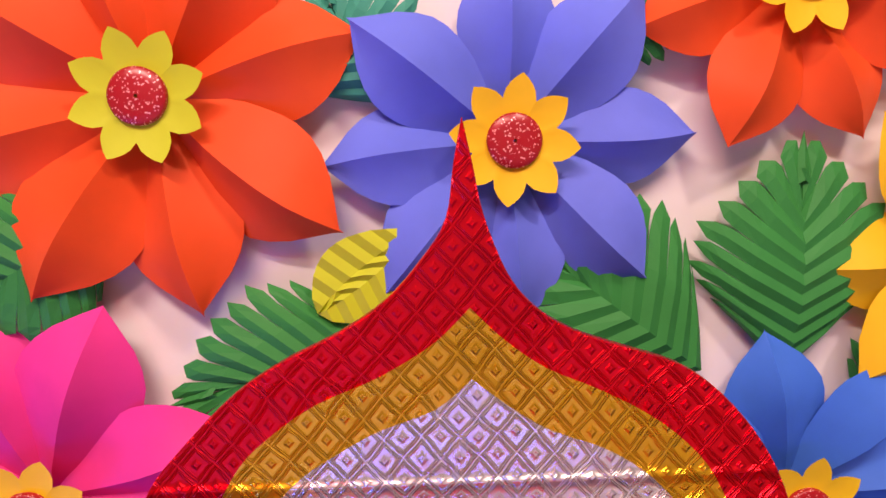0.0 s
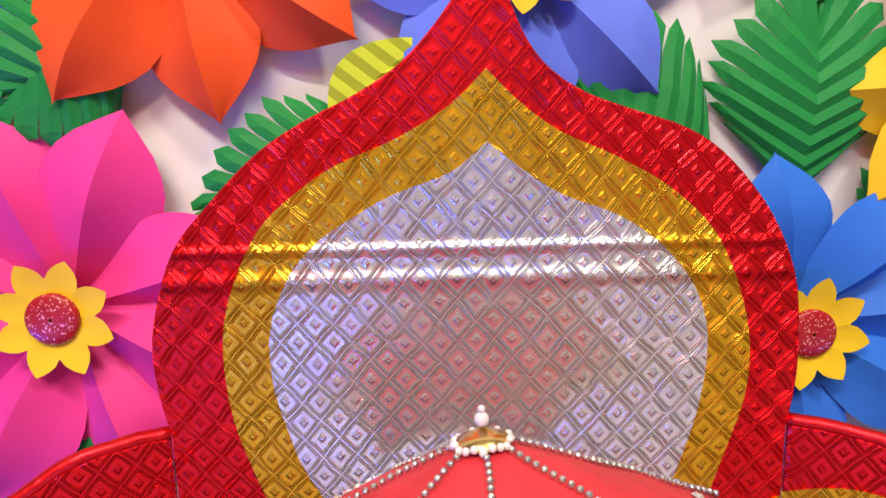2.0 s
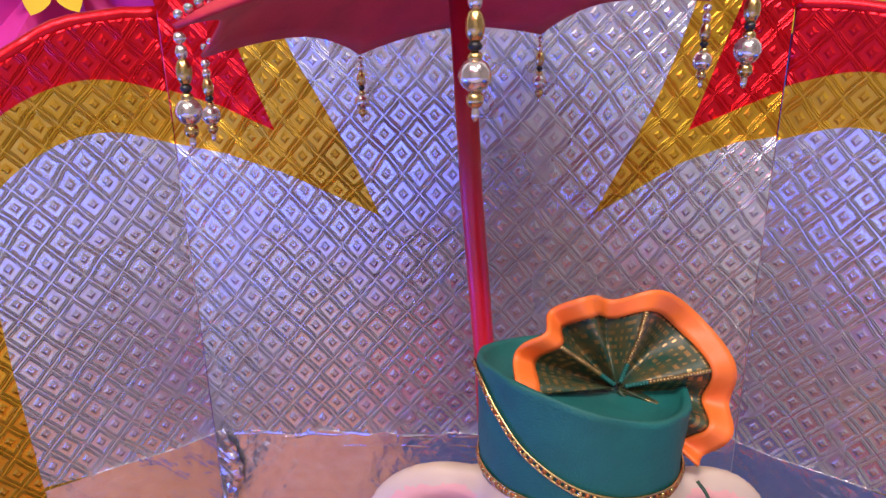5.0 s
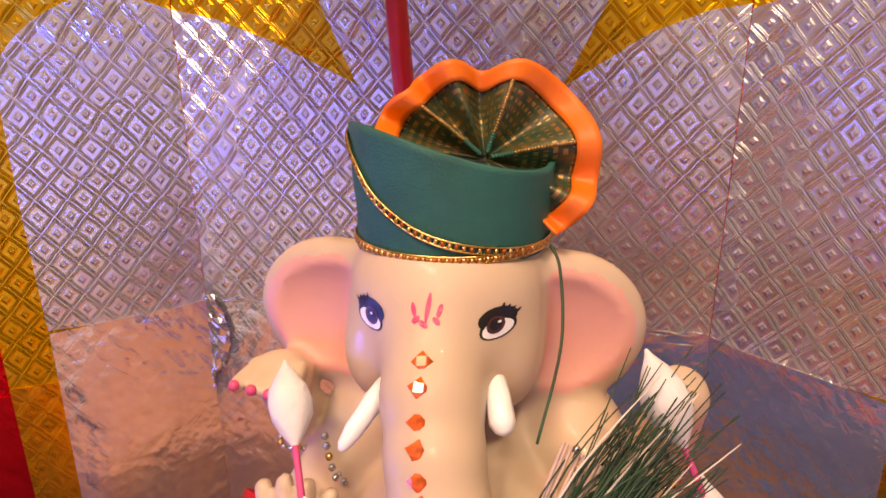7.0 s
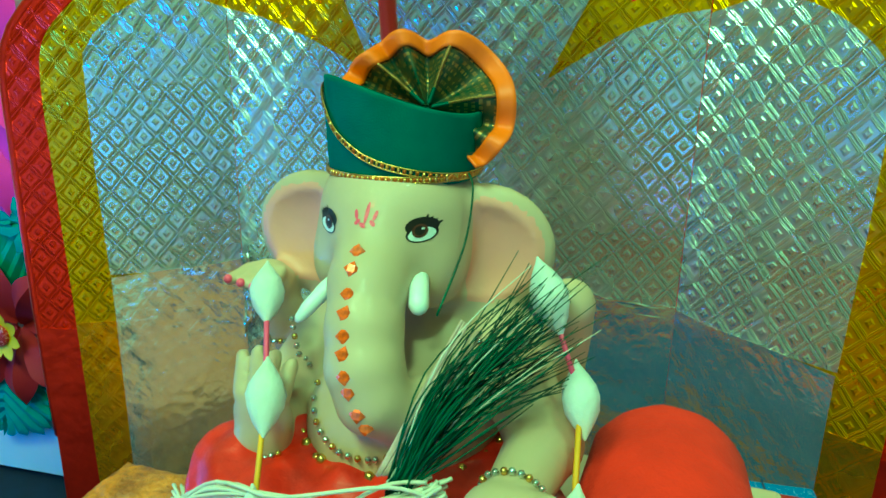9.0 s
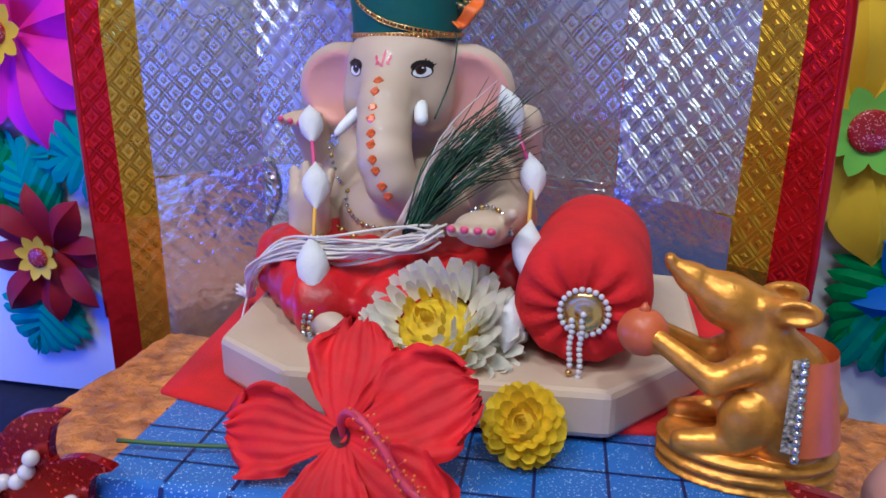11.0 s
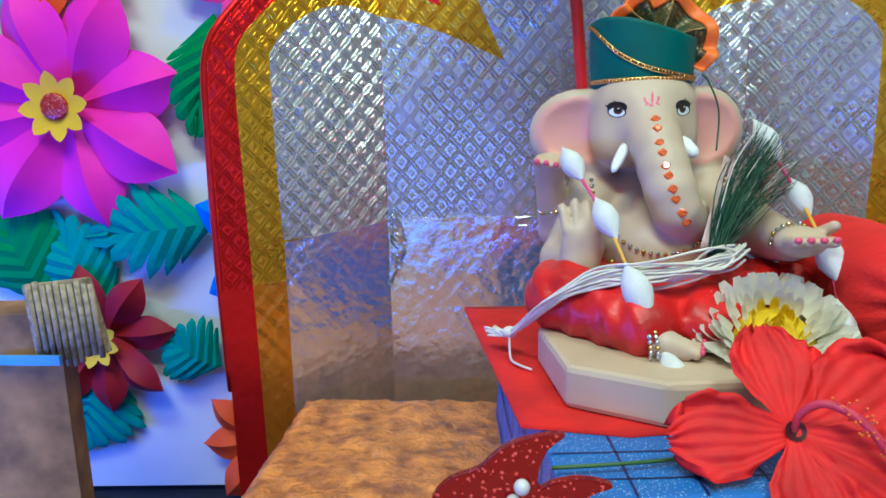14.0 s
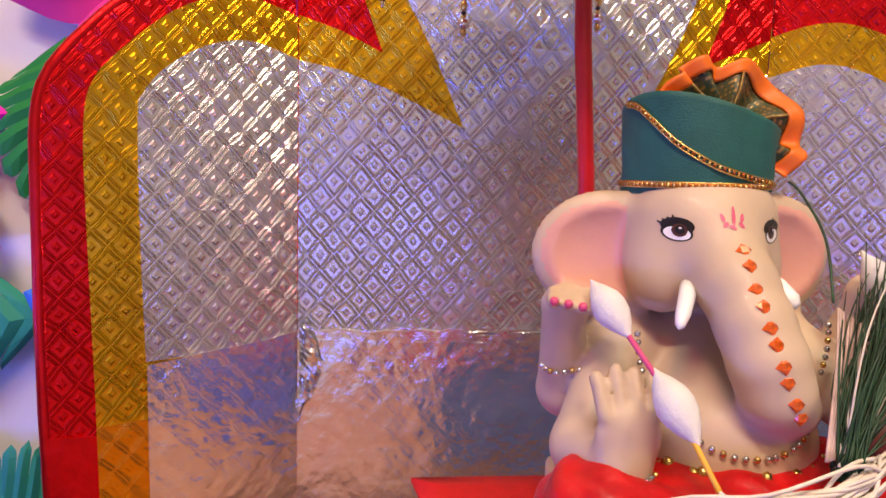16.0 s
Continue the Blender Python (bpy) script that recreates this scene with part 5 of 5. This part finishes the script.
hib = thing("hibiscus_flower", "fresh red hibiscus with ruffled petals and long pink column", "flower")
hib.matrix_basis = facing((0.056, -0.334, 0.1), (-0.05, -0.84, 0.54)) @ Matrix.Scale(0.94, 4)
for ang, ln, wd, rise, seed in ((186, 0.049, 0.019, 0.3, 1), (97, 0.046, 0.019, 0.1, 2), (30, 0.054, 0.023, 0.16, 3), (-84, 0.0445, 0.0185, 0.42, 4), (-28, 0.05, 0.018, 0.3, 5)):
    g = Geo()
    rows = []
    for i in range(23):
        u = i / 22
        w = wd * lerp_table(u, [(0, 0.16), (0.2, 0.45), (0.45, 0.86), (0.7, 1.0), (0.88, 0.84), (0.96, 0.6), (1, 0.38)])
        row = []
        for j in range(-14, 15):
            s = j / 14
            ed = abs(s) ** 3 * u + max(0, u - 0.8) * 1.5
            z = ln * (rise * u - 0.28 * u * u) + 0.12 * w * (s * s) - 0.0009 * math.cos(s * 19 + 1.5 * math.sin(u * 5 + seed)) * u + 0.003 * u * noise.noise(Vector((s * 2.2, u * 2.5, seed * 5)))
            z += ed * 0.012 * noise.noise(Vector((s * 4 + seed * 7, u * 6, seed)))
            rag = 0.0034 * max(0, u - 0.85) / 0.15 * noise.noise(Vector((s * 13, seed * 2, 5)))
            row.append((s * w * (1 + 0.05 * u * noise.noise(Vector((u * 14, seed, s)))), ln * u * (1 - 0.06 * s * s) + rag + ed * 0.009 * noise.noise(Vector((s * 9, seed * 3, u * 5))), z))
        rows.append(row)
    g.sheet(rows)
    part("petal", g, HIBISCUS, hib, at=Matrix.Rotation(radians(ang - 90), 4, "Z") @ Matrix.Translation((0, 0.001, 0.0004 * seed)))
g = Geo()
g.sheet([[(q * math.cos(2 * math.pi * k / 15), q * math.sin(2 * math.pi * k / 15), z) for k in range(16)] for q, z in ((0.0004, 0.0014), (0.002, 0.002), (0.0034, 0.003), (0.0042, 0.0034))])
part("throat", g, mat("dark_crimson_throat", (0.06, 0.0, 0.004), 0.6, var=0.2), hib, "dark crimson throat")
g = Geo()
COL = smooth_line([(0, 0, 0), (0.001, 0.006, 0.008), (0.008, 0.009, 0.016), (0.02, 0.002, 0.018), (0.031, -0.011, 0.014), (0.044, -0.018, 0.012)], 6)
g.tube(COL, [0.0014 + 0.0004 * math.sin(i / len(COL) * 3) for i in range(len(COL))], 8)
part("column", g, HIB_PINK, hib, "long pink stamen column")
g = Geo()
for k in range(60):
    c = COL[random.randint(len(COL) // 2, len(COL) - 3)]
    d = Vector((random.uniform(-1, 1), random.uniform(-1, 1), random.uniform(-0.6, 1))).normalized() * random.uniform(0.003, 0.007)
    g.tube([c, c + d], 0.00018, 4)
    g.slot = 1
    g.ball(c + d, 0.00065, 5, 4)
    g.slot = 0
part("anthers", g, [HIB_PINK, ORANGE_EDGE], hib, "tiny orange anthers")
g = Geo()
g.tube(smooth_line([(0.05, -0.31, 0.0845), (0.02, -0.325, 0.0845), (-0.005, -0.335, 0.0865), (-0.036, -0.34, 0.0865)], 5), 0.0009, 6)
tagged(part("flower_stem", g, STEM), "thin green flower stem lying on the box", "stem")


def pompom(name, label, at, normal, radius, rings, material, heart=None, length=0.5, width=0.14, category="flower"):
    f = thing(name, label, category)
    f.matrix_basis = facing(at, normal)
    g = Geo()
    rows = []
    for i in range(5):
        u = i / 4
        w = radius * width * math.sin(math.pi * min(1, 0.25 + 0.68 * u)) ** 0.6
        rows.append([(s * w, radius * length * u, radius * 0.12 * (u * u) * 1.2 + abs(s) * w * 0.5) for s in (-1, 0, 1)])
    g.sheet(rows)
    me = g.mesh("petal", material)
    me2 = g.mesh("petal", heart or material)
    for k, (polar, n, sc) in enumerate(rings):
        for j in range(n):
            a = 2 * math.pi * (j + 0.5 * (k % 2)) / n + random.uniform(-0.12, 0.12)
            p = radians(polar + random.uniform(-6, 6))
            m = Matrix.Rotation(a, 4, "Z") @ Matrix.Translation((0, radius * 0.55 * math.sin(p), radius * 0.45 * math.cos(p))) @ Matrix.Rotation(radians(90) - p, 4, "X") @ Matrix.Scale(sc, 4)
            part("petal", me2 if heart and k >= len(rings) - 2 else me, None, f, at=m)
    c = Geo()
    c.ball((0, 0, 0.0), (radius * 0.5, radius * 0.5, radius * 0.42), 14, 10)
    part("heart", c, heart or material, f)
    return f


pompom("white_chrysanthemum", "fresh cream-white chrysanthemum with a yellow heart", (0.072, -0.262, 0.109), (-0.14, -0.62, 0.77), 0.041, [(112, 30, 0.95), (102, 30, 1.0), (92, 30, 1.0), (82, 28, 0.95), (72, 28, 0.9), (62, 26, 0.85), (52, 22, 0.75), (40, 18, 0.62), (26, 12, 0.45), (10, 7, 0.4)], CREAM_PETAL, MARIGOLD, 0.4, 0.11)
pompom("marigold", "fresh yellow marigold head on the ruled box", (0.1165, -0.304, 0.0975), (0.0, -0.8, 0.6), 0.0155, [(110, 14, 1.0), (92, 14, 1.0), (72, 13, 0.95), (52, 11, 0.85), (32, 9, 0.7), (12, 5, 0.6)], MARIGOLD, None, 0.5, 0.24)

# ---- cotton garland, thread, grass ----
garland = thing("cotton_garland", "string of white cotton-wool beads on coloured thread", "garland", group="cotton garlands on the statue")
spindle = Geo()
SP = [(-1, 0.05), (-0.85, 0.2), (-0.6, 0.55), (-0.3, 0.88), (0, 1), (0.3, 0.9), (0.6, 0.6), (0.85, 0.25), (1, 0.05)]
spindle.sheet([[(r * 0.0068 * math.cos(k * math.pi / 7) * (1 + 0.06 * math.sin(k * 2.3 + z * 5)), r * 0.0068 * math.sin(k * math.pi / 7), z * 0.0145) for k in range(15)] for z, r in SP])
spindle_me = spindle.mesh("cotton_bead", COTTON)
THREADS = [mat("pink_thread", (0.75, 0.08, 0.25), 0.6), mat("yellow_thread", (0.85, 0.45, 0.06), 0.6)]


def cotton_string(parent, beads):
    for k, b in enumerate(beads):
        nxt = Vector(beads[min(k + 1, len(beads) - 1)])
        prv = Vector(beads[max(k - 1, 0)])
        ax = (nxt - prv).normalized()
        part("cotton_bead", spindle_me, None, parent, at=Matrix.Translation(b) @ ax.to_track_quat("Z", "Y").to_matrix().to_4x4() @ Matrix.Scale(random.uniform(0.9, 1.12), 4))
        if k + 1 < len(beads):
            g = Geo()
            g.tube([b, nxt], 0.001, 6)
            part("thread", g, THREADS[k % 2], parent)


cotton_string(garland, [(-0.016, -0.197, 0.193), (-0.0012, -0.226, 0.167), (0.01, -0.257, 0.136), (0.024, -0.279, 0.101)])
garland2 = thing("cotton_garland", "string of white cotton-wool beads on coloured thread", "garland", group="cotton garlands on the statue")
cotton_string(garland2, [(0.0885, -0.193, 0.203), (0.1025, -0.206, 0.174), (0.106, -0.24, 0.148), (0.1035, -0.262, 0.121)])

threads = thing("sacred_thread", "loose bundle of white cotton thread tied at one end", "thread")
for k in range(26):
    r = lambda s: random.uniform(-s, s)
    g = Geo()
    lift = 0.002 + 0.007 * random.random()
    g.tube(smooth_line([(0.064 + r(0.004), -0.236 + r(0.004), 0.151 + r(0.004)), (0.05 + r(0.005), -0.245 + r(0.003), 0.142 + lift + r(0.004)), (0.022 + r(0.006), -0.25 + r(0.003), 0.137 + lift + r(0.005)), (-0.008 + r(0.003), -0.245 + r(0.003), 0.134 + lift + r(0.003)), (-0.032 + r(0.0025), -0.238 + r(0.002), 0.124 + r(0.002)), (-0.05 + r(0.0015), -0.212 + r(0.0015), 0.101 + r(0.0015)), (-0.062 + r(0.004), -0.2 + r(0.006), 0.093 + random.random() * 0.007)], 5), 0.0007, 5)
    part("strand", g, THREAD, threads)
g = Geo()
g.ball((-0.0515, -0.21, 0.1), (0.0042, 0.004, 0.0035), 10, 8)
part("knot", g, THREAD, threads)
g = Geo()
g.tube(smooth_line([(-0.0515, -0.211, 0.1), (-0.051, -0.22, 0.0885), (-0.047, -0.228, 0.0875), (-0.04, -0.235, 0.0872)], 5), 0.0007, 5)
part("loose_end", g, THREAD, threads)

PALE_STEM = mat("pale_pink_stem", (0.62, 0.45, 0.42), 0.6, var=0.15, scale=200)
grass = thing("durva_bunch", "bunch of fresh thin green grass blades leaning on the statue", "grass bunch")
for k in range(150):
    g = Geo()
    r = lambda s: random.uniform(-s, s)
    tip = Vector((0.086 + random.gauss(0, 0.0065), -0.2 + random.gauss(0, 0.006), 0.2 + random.gauss(0, 0.01)))
    if k < 6:
        tip += Vector((random.uniform(0.0, 0.03), random.uniform(-0.03, 0.02), random.uniform(-0.03, 0.03)))
    root = Vector((0.051 + r(0.0035), -0.238 + r(0.003), 0.149 + r(0.003)))
    mid = root.lerp(tip, 0.5) + Vector((r(0.006) - 0.002, r(0.005) - 0.004, r(0.005) + 0.002))
    tip += Vector((random.uniform(-0.003, 0.008), 0, -random.uniform(0.0, 0.012)))
    g.tube(smooth_line([root, mid, tip], 5), [0.00052 - 0.000036 * i for i in range(11)], 4)
    part("blade", g, GRASS if k % 14 else THREAD, grass)
for k in range(8):
    g = Geo()
    c = k / 7 - 0.5 + random.uniform(-0.08, 0.08)
    g.tube(smooth_line([(0.046 + 0.004 * c, -0.237 + 0.002 * c, 0.153), (0.058 + 0.007 * c, -0.222, 0.177 - 0.004 * c), (0.067 + 0.01 * c, -0.208, 0.194 - 0.006 * c)], 5), 0.00055, 5)
    part("stem", g, PALE_STEM, grass, "pale pinkish grass stem")
g = Geo()
g.tube(smooth_line([(0.056, -0.215, 0.2), (0.0605, -0.2, 0.22), (0.059, -0.185, 0.235), (0.056, -0.18, 0.24)], 6), 0.0005, 4)
part("blade", g, GRASS, grass)

# ---- umbrella ----
umb = thing("toy_umbrella", "small red seven-ribbed toy parasol with rhinestones and bead drops", "parasol")
UC, UR, UZ = Vector((-0.0105, -0.098, 0.0)), 0.0942, 0.404
ANGLES = [radians(-86 - 360 / 7 * k) for k in range(7)]


def canopy(a, t, scal=0.0):
    """a: angle; t: 0 at the top, 1 at the rim; scal: how far between two ribs (0 on a rib, 1 midway)."""
    r = UR * t * (1 - 0.2 * scal * t * t)
    x, y = UC.x + r * math.cos(a), UC.y + r * math.sin(a)
    z = UZ - 0.046 * t ** 1.05 + 0.006 * scal * t * t
    return Vector((x, y, z + 0.1 * (x - UC.x) - 0.13 * (y - UC.y)))


g = Geo()
rows = []
SUB = 12
for i in range(11):
    t = 0.04 + 0.96 * i / 10
    row = []
    for k in range(7 * SUB + 1):
        s = (k % SUB) / SUB
        row.append(canopy(radians(-86) - 2 * math.pi * k / (7 * SUB), t, math.sin(math.pi * s) ** 0.8 if t > 0 else 0))
    rows.append(row)
g.sheet(rows)
ob = part("canopy", g, UMBRELLA_RED, umb, "red card canopy with scalloped rim")
so = ob.modifiers.new("card", "SOLIDIFY")
so.thickness, so.offset = 0.0014, -1
g = Geo()
g.tube([(-0.011, -0.098, UZ - 0.003), (-0.006, -0.0985, 0.3), (-0.001, -0.0995, 0.235), (0.004, -0.1, 0.12), (0.0055, -0.1, BT + 0.002)], 0.0041, 12)
part("pole", g, POLE_RED, umb, "red ribbon-wrapped pole")
rib_stone = tag_mesh("rib_stone", CRYSTAL, lambda g: (g.ball((0, 0, 0), 0.0014, 6, 5)))
rim_stone = tag_mesh("rim_stone", SEQUIN, lambda g: g.add([(0.0027 * math.cos(k * math.pi / 4), 0.0027 * math.sin(k * math.pi / 4), 0) for k in range(8)] + [(0.0014 * math.cos(k * math.pi / 4), 0.0014 * math.sin(k * math.pi / 4), 0.0013) for k in range(8)], [(k, (k + 1) % 8, 8 + (k + 1) % 8, 8 + k) for k in range(8)] + [tuple(range(8, 16))]), False)
drop_meshes = [(tag_mesh("drop_bead", m, lambda g, rr=rr, hh=hh: g.ball((0, 0, 0), (rr, rr, hh), 10, 8)), zz) for zz, rr, hh, m in (
    (0.004, 0.0016, 0.0015, CHAMPAGNE), (0.0075, 0.0016, 0.002, CHAMPAGNE), (0.0125, 0.0021, 0.0036, BRASS), (0.0165, 0.0016, 0.0012, BLACK),
    (0.0188, 0.0017, 0.0014, BRASS), (0.0225, 0.0036, 0.0036, CHAMPAGNE), (0.0275, 0.002, 0.002, BRASS), (0.0305, 0.0009, 0.0018, CHAMPAGNE))]
for a in ANGLES:
    for k in range(29):
        t = 0.12 + 0.86 * k / 28
        part("rib_stone", rib_stone, None, umb, at=Matrix.Translation(canopy(a + 0.07 * math.sin(k * 0.42 + a * 3) * (1 - t) * t * 2, t) + Vector((0, 0, 0.0014))))
    for k in range(1, 9):
        s = k / 9
        aa, sc = a - 2 * math.pi / 7 * s, math.sin(math.pi * s) ** 0.8
        p0, p1, p2 = canopy(aa, 0.9, sc), canopy(aa, 0.86, sc), canopy(aa + 0.03, 0.9, sc)
        nrm = (p1 - p0).cross(p2 - p0).normalized()
        nrm = nrm if nrm.z > 0 else -nrm
        part("rim_stone", rim_stone, None, umb, at=facing(p0 + nrm * 0.0006, nrm))
    tip = canopy(a, 0.985)
    for me, zz in drop_meshes:
        part("drop_bead", me, None, umb, at=Matrix.Translation(tip - Vector((0, 0, zz))))
cap_pearl = tag_mesh("cap_pearl", PEARL, lambda g: g.ball((0, 0, 0), 0.0015, 7, 5))
for k in range(20):
    a = 2 * math.pi * k / 20
    c = canopy(a, 0.1) + Vector((0, 0, 0.0022 + 0.0008 * math.sin(k * 2.4)))
    part("cap_pearl", cap_pearl, None, umb, at=Matrix.Translation(c))
g = Geo()
n = 20
g.sheet([[canopy(2 * math.pi * k / n, q) + Vector((0, 0, z)) for k in range(n + 1)] for q, z in ((0.005, 0.0035), (0.05, 0.0032), (0.09, 0.0036), (0.1, 0.0015))])
part("gold_cap", g, BRASS, umb, "gold beaded cap")
g = Geo()
top = canopy(0, 0.0)
g.ball(top + Vector((0, 0, 0.006)), 0.0026, 10, 8)
g.ball(top + Vector((0, 0, 0.0095)), 0.0014, 8, 6)
part("finial", g, PEARL, umb, "pearl finial")

# ---- torn cardboard box, clay figure ----
crate = thing("cardboard_box", "torn brown corrugated cardboard box with blue tape", "box")
CR = [(-0.5, -0.17), (-0.358, -0.154), (-0.37, -0.12), (-0.49, -0.12)]
g = Geo()
g.plate([(x, y, BASE) for x, y in CR], (0, 0, 0.285))
part("side_wall", g, CARD, crate, smooth=False)
g = Geo()
g.plate([(-0.374, -0.157, 0.06), (-0.326, -0.152, 0.066), (-0.335, -0.152, 0.1185), (-0.378, -0.157, 0.115)], (0, 0.006, 0))
part("torn_flap", g, CARD_EDGE, crate, "torn corrugated flap", smooth=False)
for k in range(10):
    g = Geo()
    x = -0.37 + 0.0046 * k
    g.tube([(x, -0.158 + 0.11 * (x + 0.37), 0.062 + 0.004 * math.sin(k)), (x - 0.003, -0.158 + 0.11 * (x + 0.37), 0.1165 + 0.0015 * math.sin(k * 2))], 0.0019, 8)
    part("corrugation", g, CARD_EDGE, crate)
g = Geo()
g.box((-0.4, -0.166, 0.062), (-0.352, -0.163, 0.0685), Matrix.Identity(4))
part("tape", g, BLUE_TAPE, crate, "pale blue tape", smooth=False)


def figure(p):
    d = d_ball(p, (0.285, -0.25, 0.075), (0.022, 0.02, 0.017))
    d = smin(d, d_ball(p, (0.272, -0.252, 0.055), (0.02, 0.02, 0.02)), 0.01)
    d = smin(d, d_limb(p, [(0.31, -0.25, 0.07), (0.318, -0.25, 0.03), (0.318, -0.25, 0.002)], (0.022, 0.026, 0.03)), 0.01)
    return np.maximum(d, 0.001 - p[..., 2])


fv, ff = clay_mesh(figure, (0.23, -0.3, -0.01), (0.37, -0.2, 0.11), 0.003)
g = Geo()
g.add(fv.tolist(), ff.tolist())
g.slot = 1
g.tube(smooth_line([(0.279, -0.283, 0.046), (0.295, -0.29, 0.034), (0.31, -0.292, 0.012), (0.312, -0.292, 0.004)], 5), [0.006] * 16, 10)
g.slot = 2
g.ball((0.312, -0.275, 0.05), (0.014, 0.012, 0.012), 12, 8)
tagged(part("clay_figure", g, [CLAY_PINK, SKY_CLAY, PURPLE_CLAY]), "plain pink clay figure with a blue arm", "statue")
